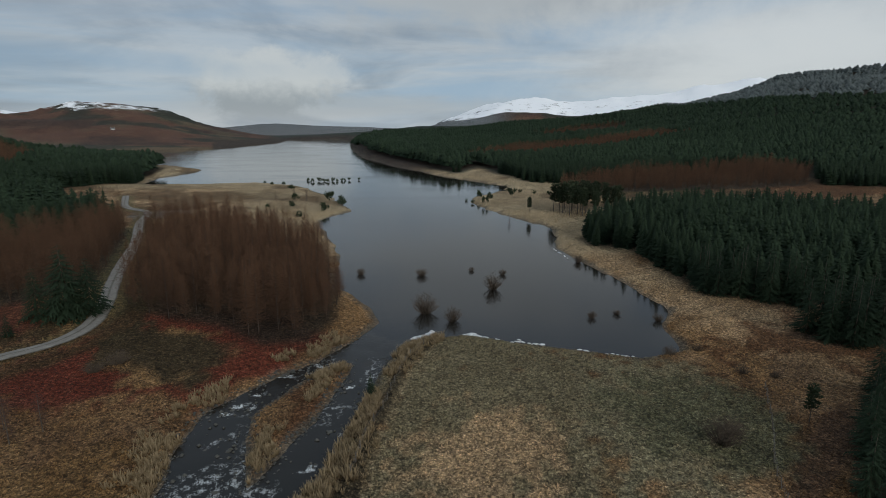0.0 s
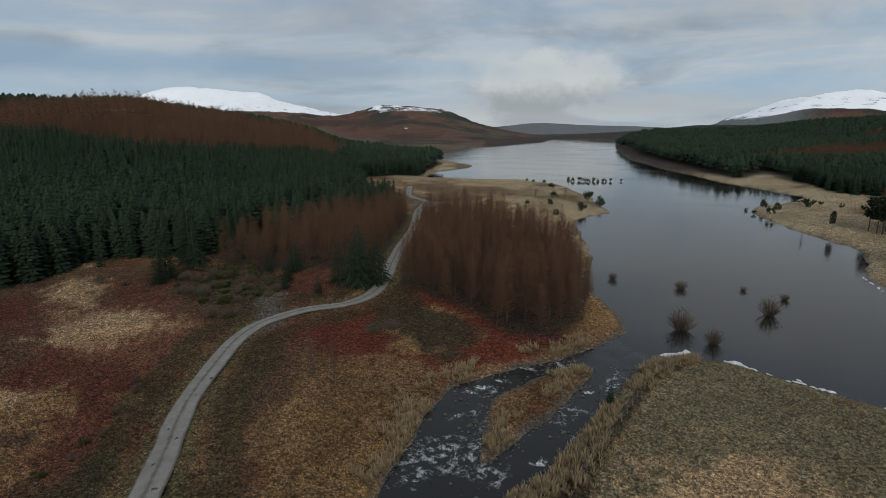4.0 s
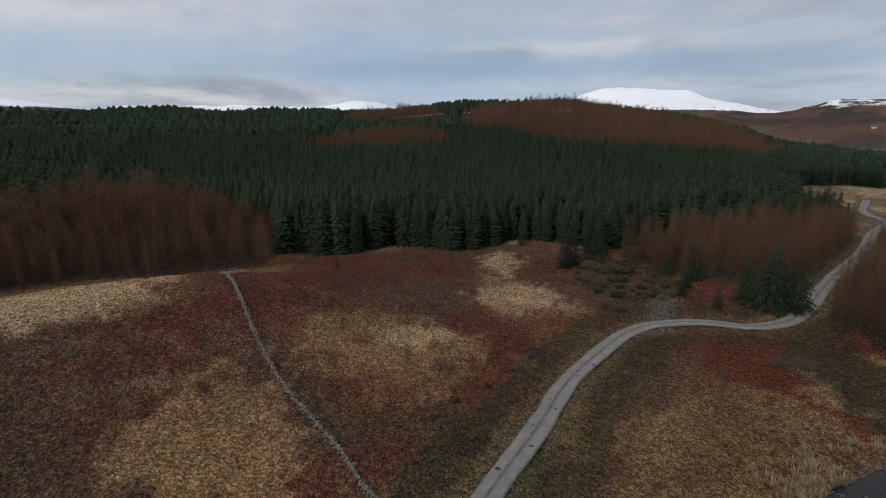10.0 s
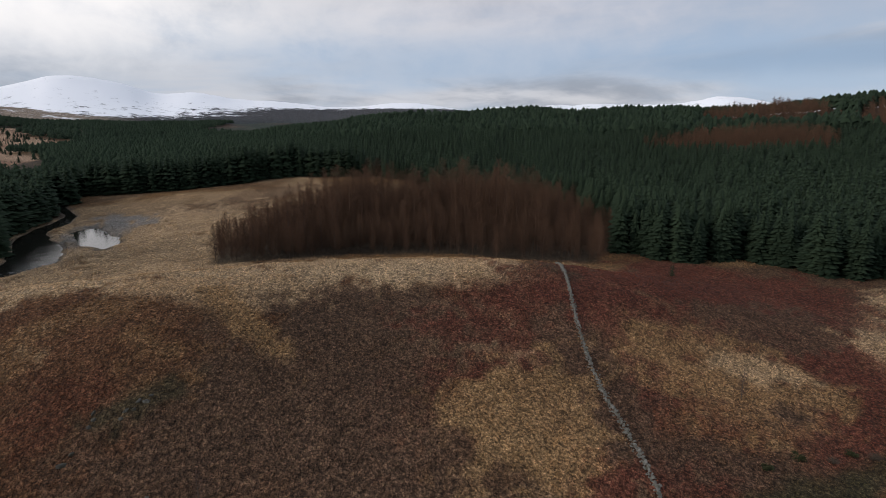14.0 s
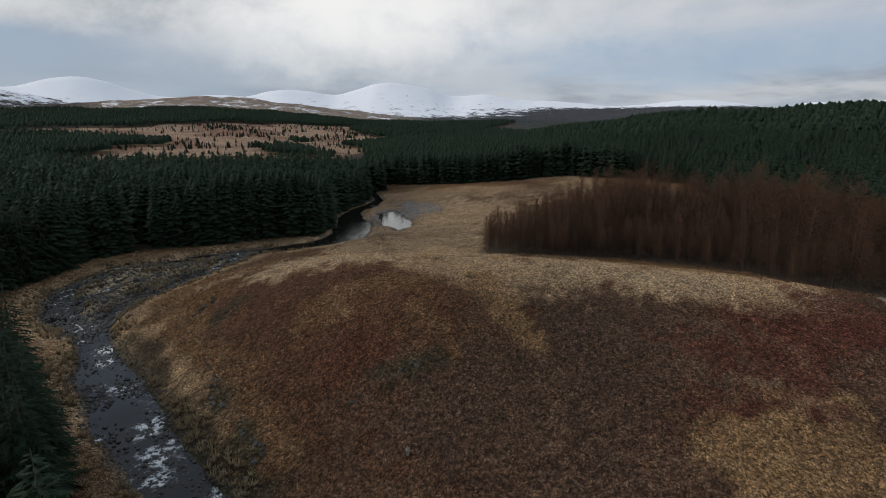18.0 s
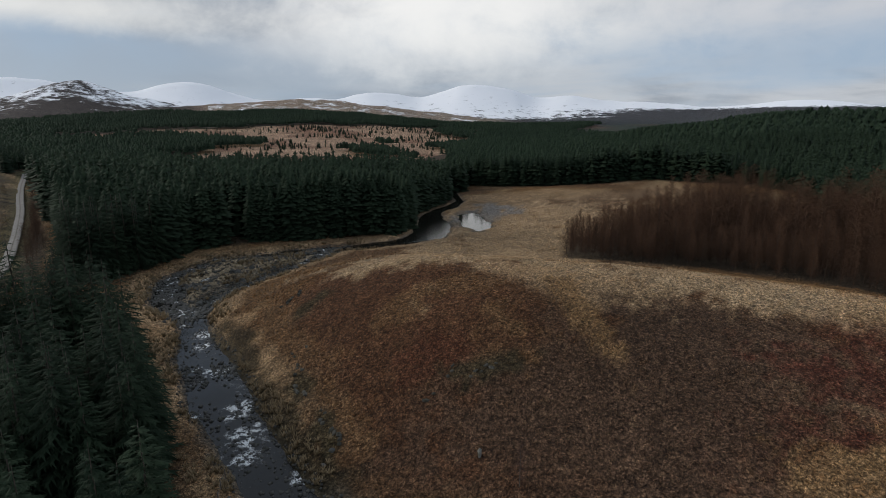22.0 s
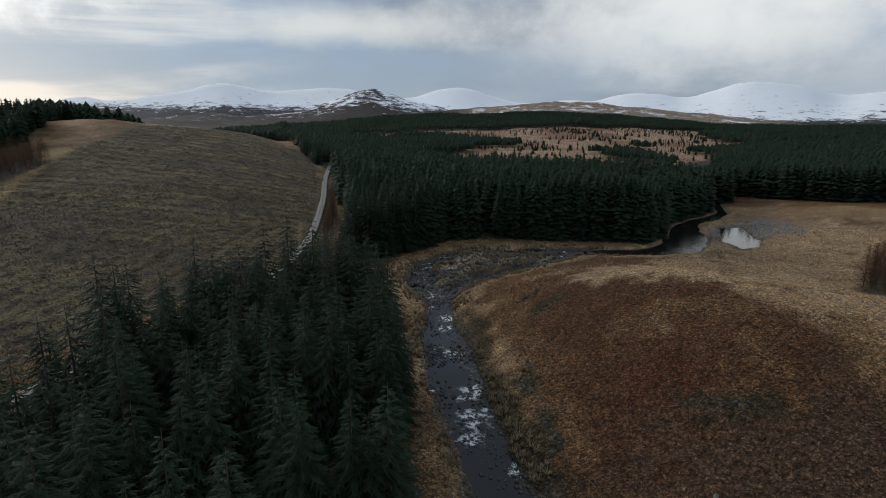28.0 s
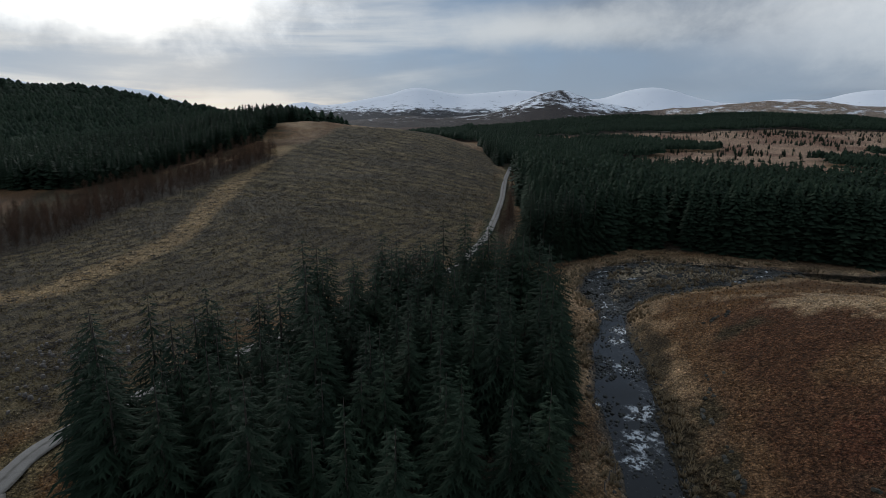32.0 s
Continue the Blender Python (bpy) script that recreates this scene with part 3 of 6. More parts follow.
# ---- stands of trees, as plan outlines ----
SPRUCE = [
    [(-165, 8), (-159, 26), (-167, 48), (-149, 62), (-157, 91), (-139, 104), (-128, 118), (-126, 150), (-119, 188), (-124, 206), (-142, 220), (-180, 252), (-232, 300), (-226, 362),
     (-212, 372), (-236, 430), (-254, 494), (-290, 530), (-420, 660), (-700, 800), (-760, 200), (-760, -300), (-900, -700), (-720, -820), (-560, -600), (-300, -420),
     (-200, -470), (-140, -560), (-250, -780), (-190, -860), (-60, -900), (30, -900), (10, -420), (-12, -330), (-12, -200), (-6, -152),
     (-24, -160), (-46, -181), (-86, -173), (-104, -165), (-121, -167), (-131, -177), (-150, -202), (-172, -213), (-190, -222), (-236, -272), (-252, -224), (-300, -168), (-300, -100), (-235, -50), (-235, -10), (-190, 10)],
    [(-900, -700), (-720, -1000), (-300, -1060), (-100, -960), (30, -900), (220, -1000), (0, -1500), (-700, -1500), (-1300, -900)],
    [(34, 530), (43, 485), (64, 386), (85, 380), (150, 405), (250, 418), (262, 390), (238, 340), (300, 300), (420, 300), (640, 420), (1000, 800), (1000, 1300), (200, 1400), (-120, 1330), (-200, 1180), (-146, 975),
     (-108, 800), (-86, 725), (-42, 606), (-6, 515), (12, 470)],
    [(49, 192), (49, 177), (60, 170), (61, 136), (61, 121), (71, 118), (79, 112), (95, 116), (140, 110), (190, 140), (215, 215), (140, 255), (80, 232)],
    [(64, 94), (70, 88), (80, 90), (110, 86), (150, 96), (110, 108), (80, 104)],
    [(40, 42), (43, 50), (50, 60), (63, 73), (70, 76), (100, 78), (140, 60), (110, 30), (66, 20), (46, 28)],
    [(-8, -42), (-12, -84), (-15, -112), (0, -119), (12, -116), (27, -98), (35, -78), (40, -65), (43, -53), (41, -46), (33, -39), (8, -36)],
    [(190, -230), (150, -330), (165, -420), (150, -560), (250, -900), (700, -900), (800, -500), (400, -240)],
]
LARCH = [
    [(-465, 187), (-570, 255), (-520, 420), (-430, 500), (-350, 480), (-296, 371), (-304, 271), (-322, 224), (-411, 216)],
    [(-418, 36), (-463, 83), (-470, 131), (-428, 167), (-381, 148), (-386, 87)],
    [(-640, 126), (-600, 215), (-500, 195), (-531, 103)],
    [(-132, 108), (-118, 101), (-104, 100), (-94, 108), (-84, 124), (-86, 140), (-104, 178), (-119, 205), (-132, 202), (-128, 160), (-130, 125)],
    [(-68, 109), (-57, 104), (-43, 99), (-33, 91), (-25, 94), (-22, 106), (-25, 124), (-31, 147), (-42, 182), (-66, 200), (-106, 192), (-97, 168), (-90, 153), (-80, 131), (-73, 116)],
    [(-122, -96), (-132, -80), (-143, -64), (-147, -41), (-148, -18), (-147, 6), (-190, 10), (-232, -10), (-238, -55), (-200, -100), (-150, -114)],
    [(72, 336), (109, 322), (140, 328), (190, 334), (228, 338), (268, 393), (250, 422), (150, 408), (85, 384)],
    [(18, 590), (57, 576), (100, 580), (190, 640), (330, 715), (300, 790), (150, 720), (40, 650)],
    [(180, 920), (312, 950), (340, 1040), (150, 1000)],
    [(-3, -160), (-8, -200), (-9, -300), (-2, -320), (1, -250), (4, -205), (6, -165)],
    [(132, -120), (138, -190), (130, -235), (118, -290), (135, -300), (160, -240), (170, -190), (165, -120)],
]


RIVER_STAND = SPRUCE[6]


def in_any(polys, x, y):
    return np.min([inside(p, x, y) for p in polys], axis=0)


# ---- the ground: one sheet, finer near the middle ----
def build_ground():
    az = np.radians(np.concatenate([np.arange(-46, 231, 0.34), np.arange(231, 314, 2.5)]))
    rad = np.concatenate([[0.0, 3, 6, 10, 15, 20], np.exp(np.linspace(math.log(26), math.log(4900), 270))])
    A, R = np.meshgrid(az, rad)
    x, y = (-np.sin(A) * R).ravel(), (np.cos(A) * R).ravel()
    gap = water_gap(x, y)
    z = height(x, y, gap)
    lane = np.minimum(along([(a, b, 3.4) for a, b in rounded(ROAD, 4)], x, y), along([(a, b, 3.0) for a, b in rounded(TRACK, 5)], x, y))
    z = z - 0.25 * smooth(3.2, 1.2, lane) * smooth(0, 2, gap)
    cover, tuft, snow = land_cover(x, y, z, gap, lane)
    felled = smooth(3, -5, inside(FELLED, x, y) + 4 * fbm(x, y, 24, 3, 31)) * smooth(-1, 3, along(RIDE, x, y))
    na, nr = len(az), len(rad)
    i, j = np.meshgrid(np.arange(nr - 1), np.arange(na), indexing="ij")
    q = np.stack([i * na + j, i * na + (j + 1) % na, (i + 1) * na + (j + 1) % na, (i + 1) * na + j], -1).reshape(-1, 4)[:, ::-1]
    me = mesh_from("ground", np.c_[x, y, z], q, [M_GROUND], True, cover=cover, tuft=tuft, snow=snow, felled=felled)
    tagged(new("ground", me), "rough winter moorland of straw grass, rust bracken and brown heather", "ground", kind="structure")


STRAW, PALE, BRACKEN, HEATHER, RUSH = (0.255, 0.154, 0.072), (0.385, 0.264, 0.150), (0.108, 0.036, 0.022), (0.095, 0.056, 0.034), (0.188, 0.164, 0.100)
RUST, SCRUB, GREY = (0.100, 0.047, 0.023), (0.050, 0.042, 0.022), (0.21, 0.195, 0.175)
GREEN, DRY = (0.095, 0.092, 0.052), (0.150, 0.084, 0.040)
NEEDLE, BRASH, SHINGLE, MOOR = (0.035, 0.028, 0.020), (0.118, 0.092, 0.048), (0.085, 0.075, 0.060), (0.088, 0.043, 0.032)
# patches of one plant: kind, x, y, reach along, reach across, turn
PATCHES = [
    (BRACKEN, -108, 33, 26, 33, 97),
    (HEATHER, -88, 30, 18, 32, -119),
    (BRACKEN, -80, 16, 22, 30, -98),
    (HEATHER, -64, -27, 22, 17, -58),
    (HEATHER, -48, -27, 22, 10, -80),
    (BRACKEN, -77, -9, 17, 22, 90),
    (HEATHER, -80, 8, 29, 8, 0),
    (BRACKEN, -91, 79, 31, 33, -153),
    (BRACKEN, -88, 105, 14, 12, -4),
    (BRACKEN, -110, 30, 36, 29, -143),
    (BRACKEN, -55, 2, 12, 6, 59),
    (PALE, -82, 24, 13, 15, 72),
    (STRAW, -69, 21, 9, 11, 58),
    (PALE, -98, 57, 17, 13, 10),
    (PALE, -127, 66, 22, 5, 150),
]
PATCHES += [
    (STRAW, -59, -5, 9, 7, 72),
    (PALE, -104, -17, 8, 14, 96),
    (STRAW, -58, -5, 9, 11, 90),
    (PALE, -65, 0, 4, 3, 76),
    (HEATHER, -46, 37, 8, 4, -45),
    (HEATHER, -60, 54, 10, 5, 101),
    (SCRUB, -48, 31, 11, 2, 124),
    (SCRUB, -57, 27, 15, 3, 127),
    (BRACKEN, -73, 36, 5, 8, 90),
    (SCRUB, -97, 79, 23, 10, 160),
    (SCRUB, -97, 91, 17, 6, 135),
    (BRACKEN, -44, 83, 21, 16, 28),
    (BRACKEN, -61, 79, 14, 10, -150),
    (BRACKEN, -37, 98, 16, 14, 35),
    (BRACKEN, -49, 76, 12, 6, -5),
]
PATCHES += [
    (SCRUB, -51, 89, 13, 10, 45),
    (SCRUB, -45, 88, 7, 11, 45),
    ((0.24, 0.150, 0.070), -41, 50, 21, 11, 151),
    ((0.19, 0.115, 0.052), -35, 49, 17, 8, 97),
    (STRAW, -19, 109, 4, 11, -14),
    (STRAW, -23, 115, 9, 17, -27),
    (PALE, -72, -53, 53, 9, -85),
    (PALE, -93, -24, 18, 8, -63),
    (RUST, -50, -79, 20, 18, -75),
    (HEATHER, -73, -29, 17, 13, -73),
    (RUST, -34, -50, 25, 4, -83),
    (HEATHER, -47, -34, 19, 10, 126),
    (STRAW, -61, -9, 7, 5, -34),
    (DRY, -34, -92, 23, 2, -97),
    (PALE, -100, -111, 45, 12, 69),
]
PATCHES += [
    (RUSH, 8, 63, 19, 31, -177),
    (RUSH, 30, 62, 9, 23, 159),
    (PALE, 62, 99, 14, 21, -12),
    (STRAW, 50, 86, 14, 6, -82),
    (HEATHER, 45, 57, 21, 2, 47),
    (PALE, 6, 58, 8, 8, 173),
    (GREEN, 35, 65, 9, 11, 159),
    (PALE, -127, 310, 52, 53, -175),
    (PALE, 50, 288, 28, 12, -153),
    (PALE, 55, 193, 32, 13, -122),
    (PALE, 52, 152, 41, 6, -83),
    (PALE, -172, -160, 46, 44, 161),
]
# the knoll: straw along its crest and river side, dark heath and rust between
PATCHES += [
    (RUST, -48, -66, 20, 15, -60),
    (RUST, -53, -78, 9, 5, -50),
    ((0.100, 0.040, 0.021), -44, -56, 7, 4, -60),
    (DRY, -47, -70, 5, 3, 20),
    (HEATHER, -72, -33, 15, 10, -50),
    (HEATHER, -56, -38, 7, 5, -40),
    (PALE, -64, -84, 14, 8, -60),
    (PALE, -75, -58, 20, 8, -72),
    (PALE, -92, -30, 22, 8, -55),
    (STRAW, -64, -46, 12, 2.5, 62),
    (DRY, -58, -66, 7, 4, -60),
    (DRY, -36, -97, 9, 5, -70),
    (DRY, -34, -80, 12, 3, -85),
    (DRY, -31, -62, 9, 2, 85),
    (SCRUB, -40, -90, 4, 3, 20),
    (SCRUB, -29.5, -69, 5, 2.2, 75),
    (SCRUB, -27.5, -58, 5, 2, 75),
    (SCRUB, -47, -48, 6, 2.5, -35),
    (SCRUB, 165, -210, 28, 110, 0),
    (RUST, 82, 94, 28, 18, 20),
    (SCRUB, 150, 300, 80, 120, 30),
    (RUST, 230, 330, 70, 60, 30),
    (BRACKEN, -92, 28, 32, 38, 0),
    (HEATHER, -102, 36, 9, 15, 30),
    (HEATHER, -70, 4, 12, 4, 20),
    (HEATHER, -60, 20, 4, 10, 0),
    (STRAW, -79, 26, 12, 11, 0),
    (PALE, -84, 28, 5, 6, 0),
    (PALE, -101, 55, 8, 8, 0),
    (STRAW, -62, -5, 8, 6, 0),
    (HEATHER, -57, 48, 4, 13, 25),
    ((0.150, 0.088, 0.038), -44, 57, 8, 13, 20),
    (HEATHER, -58, 55, 5, 15, 25),
    (RUST, -50, 40, 5, 10, 40),
    (BRACKEN, -54, 90, 19, 17, 0),
    (BRACKEN, -50, 80, 18, 8, 10),
    (BRACKEN, -62, 96, 8, 12, 0),
    (RUST, -20, 70, 5, 12, 10),
    (SCRUB, -51, 92, 9, 6, 0),
    (RUSH, -46, 85, 4, 2.5, 0),
    (BRACKEN, -36, 80, 7, 5, 30),
    (GREY, -172, -178, 22, 7, 35),
    (GREY, -143, -168, 8, 5, 60),
    (GREY, -130, 232, 16, 9, 60),
    ((0.35, 0.24, 0.135), -118, -112, 45, 24, 40),
    ((0.38, 0.275, 0.165), -68, -82, 24, 8, -58),
    ((0.38, 0.275, 0.165), -88, -44, 20, 8, -70),
    (GREY, -186, -188, 18, 9, 60),
    (GREY, -156, -178, 9, 4, 20),
]


FELLED = [(56, -60), (48, -92), (36, -112), (24, -126), (14, -140), (10, -155), (5, -182), (2, -214), (-1, -256), (-3, -310), (-4, -400), (60, -430),
          (112, -400), (122, -290), (132, -235), (138, -190), (132, -120), (110, -60), (80, -40)]
RIDE = [(150, -60, 6), (100, -110, 7), (98, -155, 8), (110, -200, 8), (117, -230, 8), (122, -270, 8), (124, -310, 7)]


WEST_MOOR = [(-44, 10), (-52, 24), (-67, 44), (-82, 70), (-92, 88), (-120, 96), (-150, 86), (-160, 60), (-155, 20), (-130, 4), (-115, -6), (-85, -18), (-50, -10)]
KNOLL = [(-34, 6), (-50, -2), (-80, -12), (-96, -22), (-92, -50), (-78, -74), (-58, -96), (-40, -102), (-32, -92), (-28, -70), (-27, -45), (-28, -10)]


BRACKEN_RING = [(-68, 72), (-58, 72), (-50, 74), (-37, 71), (-32, 76), (-28, 84), (-22, 95), (-30, 104), (-45, 106), (-62, 106), (-68, 100), (-66, 90), (-72, 80)]
HOLLOW = [(-58, 82), (-47, 76), (-38, 75), (-36, 84), (-39, 93), (-48, 97), (-60, 100), (-63, 92)]


def open_moor(x, y):
    """Negative on the open moor far to the south, which tongues of forest cut into."""
    return np.maximum(inside(CLEARING, x, y) - 45 + 80 * fbm(x, y, 170, 4, 92), 130 * (fbm(x, y, 110, 4, 97) - 0.42))


def land_cover(x, y, z, gap, lane):
    """Colours of the plants that cover the ground, with haze painted over the far north, how tufted it is, and how much
    snow lies.
    """
    r, az = np.hypot(x, y), np.degrees(np.arctan2(-x, y))
    az = np.where(az < -90, az + 360, az)
    col = np.tile(np.array((0.150, 0.083, 0.035)), (len(x), 1))
    n1, n2 = fbm(x, y, 24, 4, 31), fbm(x, y, 6, 3, 37)

    speck = 0.34 * vnoise(x / 1.7, y / 1.7, 38) + 0.22 * vnoise(x / 0.9, y / 0.9, 39)

    def lay(colour, k):
        k = np.clip(k, 0, 1)[:, None]
        col[:] = col * (1 - k) + np.array(colour) * k
    lay(PALE, smooth(-0.1, 0.7, n1) * np.where((y > 0) & (x < -20) & (y < 120), 0.2, 0.6))
    lay(HEATHER, smooth(0.1, 0.6, fbm(x, y, 40, 4, 43)) * 0.5)
    west = smooth(6, -6, inside(WEST_MOOR, x, y) + 6 * n1)
    lay(HEATHER, west * 0.9)
    lay(BRACKEN, west * smooth(-0.15, 0.3, fbm(x, y, 28, 4, 47)) * 0.75)
    knoll = smooth(6, -6, inside(KNOLL, x, y) + 6 * n1)
    lay(RUST, knoll * 0.9)
    lay(STRAW, knoll * smooth(0.0, 0.5, fbm(x, y, 9, 4, 53)) * 0.42)
    lay(HEATHER, knoll * smooth(-0.1, 0.4, fbm(x, y, 22, 4, 48)) * 0.7)
    for colour, px, py, la, lb, turn in PATCHES:
        near = np.nonzero((np.abs(x - px) + np.abs(y - py) < 3.2 * (la + lb)) & (r < 700))[0]
        if not len(near):
            continue
        c, s = math.cos(radians(turn)), math.sin(radians(turn))
        dx, dy = x[near] - px, y[near] - py
        u, v = (dx * c + dy * s) / la, (-dx * s + dy * c) / lb
        k = smooth(1.3, 0.75, np.hypot(u, v) + 0.42 * n1[near] + 0.42 * n2[near] + speck[near])[:, None] * 0.85
        col[near] = col[near] * (1 - k) + np.array(colour) * k
    # a ring of red bracken round a hollow of scrub and grass
    ring = inside(BRACKEN_RING, x, y) + 2.5 * n2
    lay((0.118, 0.031, 0.018), smooth(2, -1.5, ring) * 0.92)
    hollow = inside(HOLLOW, x, y) + 2.5 * n2 + 4 * speck
    lay(SCRUB, smooth(1.5, -1, hollow) * 0.9)
    lay(STRAW, smooth(1.5, -1, hollow) * smooth(0.0, 0.35, fbm(x, y, 11, 4, 57)) * 0.75)
    # felled slope: rows of brash with grass between, and a grassy ride up it
    cut = inside(FELLED, x, y)
    lay(BRASH, smooth(4, -4, cut + 4 * n1))
    lay((0.30, 0.205, 0.100), smooth(4, 0, along(RIDE, x, y) + 2 * n1) * 0.95)
    # far slopes
    lay(MOOR, smooth(700, 1400, r) * 0.85)
    patchy = smooth(700, 1200, r)
    lay((0.045, 0.03, 0.024), patchy * smooth(0.05, 0.5, fbm(x, y, 260, 5, 93)) * 0.8)
    lay((0.10, 0.085, 0.05), patchy * smooth(0.1, 0.5, fbm(x, y, 190, 5, 94)) * 0.7)
    lay((0.02, 0.03, 0.022), patchy * smooth(0.35, 0.55, fbm(x, y, 330, 4, 95)) * 0.8)
    lay((0.33, 0.25, 0.15), smooth(170, 230, r) * smooth(70, 35, gap) * smooth(700, 500, r) * (y > 0) * smooth(120, 70, x) * np.where(x > -150, smooth(560, 470, r), 1) * 0.8)
    lay((0.050, 0.036, 0.026), smooth(480, 580, r) * (y > 0) * (x > -0.42 * y) * smooth(1800, 1500, r) * 0.8)
    lay((0.095, 0.058, 0.030), smooth(120, 190, r) * (y > 0) * smooth(0.0, 0.45, fbm(x, y, 34, 4, 64)) * smooth(900, 500, r) * 0.75)
    lay((0.40, 0.31, 0.19), smooth(120, 190, r) * (y > 0) * smooth(-0.3, 0.3, fbm(x, y, 26, 4, 65)) * smooth(60, 10, gap) * smooth(900, 500, r) * np.where(x > -150, smooth(560, 470, r), 1) * 0.7)
    plain = smooth(900, 1300, r) * smooth(2500, 2200, r) * smooth(86, 94, az) * smooth(178, 170, az) * smooth(75, 55, z)
    lay((0.022, 0.034, 0.026), plain * smooth(-0.8, -0.2, fbm(x, y, 300, 3, 77)))
    lay((0.030, 0.040, 0.034), smooth(900, 1300, r) * smooth(-12, -9, -np.abs(az - 7)) * smooth(3200, 2700, r) * 0.9)
    lay((0.026, 0.036, 0.038), smooth(1500, 1800, r) * smooth(94, 100, az) * smooth(146, 130, az + 6 * fbm(x, y, 500, 3, 79)) * smooth(185, 150, z + 40 * fbm(x, y, 300, 3, 78)))
    lay((0.28, 0.215, 0.16), smooth(2000, 2300, r) * smooth(2900, 2700, r) * smooth(132, 138, az) * smooth(168, 162, az) * 0.8)
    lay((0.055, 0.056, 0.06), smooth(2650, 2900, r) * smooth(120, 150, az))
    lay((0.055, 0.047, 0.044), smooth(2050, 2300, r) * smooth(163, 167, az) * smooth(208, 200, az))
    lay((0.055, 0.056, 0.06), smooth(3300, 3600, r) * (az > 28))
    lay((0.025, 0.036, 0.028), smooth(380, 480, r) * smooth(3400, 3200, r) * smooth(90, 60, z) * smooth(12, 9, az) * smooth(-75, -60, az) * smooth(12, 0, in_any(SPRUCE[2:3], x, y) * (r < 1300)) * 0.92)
    # aerial haze on the farthest northern hills, put into the colour as pale grey-blue
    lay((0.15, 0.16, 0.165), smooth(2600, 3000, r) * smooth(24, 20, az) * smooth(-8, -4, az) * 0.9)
    moor = open_moor(x, y)
    lay((0.30, 0.195, 0.125), smooth(10, -10, moor))
    lay((0.15, 0.07, 0.04), smooth(10, -10, moor) * smooth(0.0, 0.5, fbm(x, y, 70, 3, 91)) * 0.7)
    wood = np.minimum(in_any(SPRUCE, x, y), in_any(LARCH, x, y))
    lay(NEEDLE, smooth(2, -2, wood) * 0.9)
    lay((0.042, 0.031, 0.024), smooth(470, 560, r) * (y > 0) * (x > -0.42 * y) * smooth(140, 70, gap) * 0.95)
    lay(SHINGLE, smooth(2.0, 0.3, gap + n2) * 0.85)
    # withered grass on the shelves beside the upper river, and a stony bar with grassy islets in its bend
    lay(PALE, smooth(8, 3, gap + 2 * n1) * smooth(0.4, 1.4, gap) * smooth(-60, -90, y) * (x > -135) * smooth(-0.5, 0.3, n2 + 0.4) * 0.8)
    bar = smooth(5, 1, np.maximum(inside(BAR, x, y), 0) + 1.5 * n2)
    lay((0.135, 0.118, 0.088), bar * 0.9)
    lay((0.034, 0.032, 0.027), bar * smooth(0.0, 0.4, fbm(x, y, 7, 4, 58)) * 0.9)
    for px, py, la, lb, turn in ISLETS:
        c, s = math.cos(radians(turn)), math.sin(radians(turn))
        u, v = ((x - px) * c + (y - py) * s) / la, (-(x - px) * s + (y - py) * c) / lb
        lay((0.27, 0.215, 0.14), smooth(1.25, 0.8, np.hypot(u, v) + 0.4 * n2))
    lay((0.036, 0.030, 0.017), smooth(4.5, 2.0, gap + 2.5 * n2) * smooth(-44, -50, y) * smooth(-112, -104, y) * (x < -20) * 0.85)
    turf = along(TURF, x, y)
    lay((0.23, 0.165, 0.10), smooth(2.5, 1.5, np.abs(turf) + 0.6 * n2) * 0.35)
    lay((0.045, 0.036, 0.022), smooth(1.3, 0.5, np.abs(turf - 0.2) + 0.5 * n2) * 0.8)
    lay((0.115, 0.105, 0.05), smooth(3.0, 1.0, lane + n2) * 0.6)
    lay((0.050, 0.043, 0.020), smooth(5.5, 2.0, np.abs(lane - 5) * 1.5 + 2 * n2) * 0.75 * (r < 170) * (x < 0))
    lay((0.11, 0.10, 0.078), smooth(2.6, 0.6, along([(a, b, 2.6) for a, b in SPUR], x, y) + 0.8 * n2) * 0.85)
    snow = np.full(len(x), -1.5)
    high = smooth(3100, 3400, r) * np.where(np.abs(az - 14) < 10, 0, 1)
    snow = np.where(high > 0, smooth(35, 110, z) * 0.95 - 0.2 + 0.14 * smooth(140, 260, z), snow)
    low_snow = smooth(94, 98, az) * smooth(134, 108, az)
    snow = np.where((az > 94) & (az < 134) & (high > 0), snow * (1 - low_snow) + (smooth(110, 190, z) * 1.6 - 0.4) * low_snow, snow)
    snow = np.where((high > 0) & (az > 178) & (az < 209), smooth(70, 240, z) * 0.80 + 0.06, snow)
    rocky = (r > 2500) & (r < 3400) & (az > 160) & (az < 206)
    snow = np.where(rocky, smooth(40, 190, z) * 0.54 + 0.14 - 0.22 * np.exp(-((az - 174.5) / 3.5) ** 2), snow)
    snow = np.where((r > 2250) & (r < 2800) & (az > 134) & (az <= 164), 0.36, snow)
    snow = np.where((r > 1900) & (r < 3000) & (az > 17) & (az < 80), smooth(68, 108, z) * 0.85 - 0.36, snow)
    tuft = smooth(1.0, 3.0, gap) * smooth(600, 160, r) + 0.05
    return col, tuft, snow


CLEARING = [(-110, -905), (-267, -960), (-400, -990), (-760, -960), (-640, -740), (-450, -570), (-300, -470), (-190, -480), (-140, -560), (-240, -770), (-180, -860)]
build_ground()


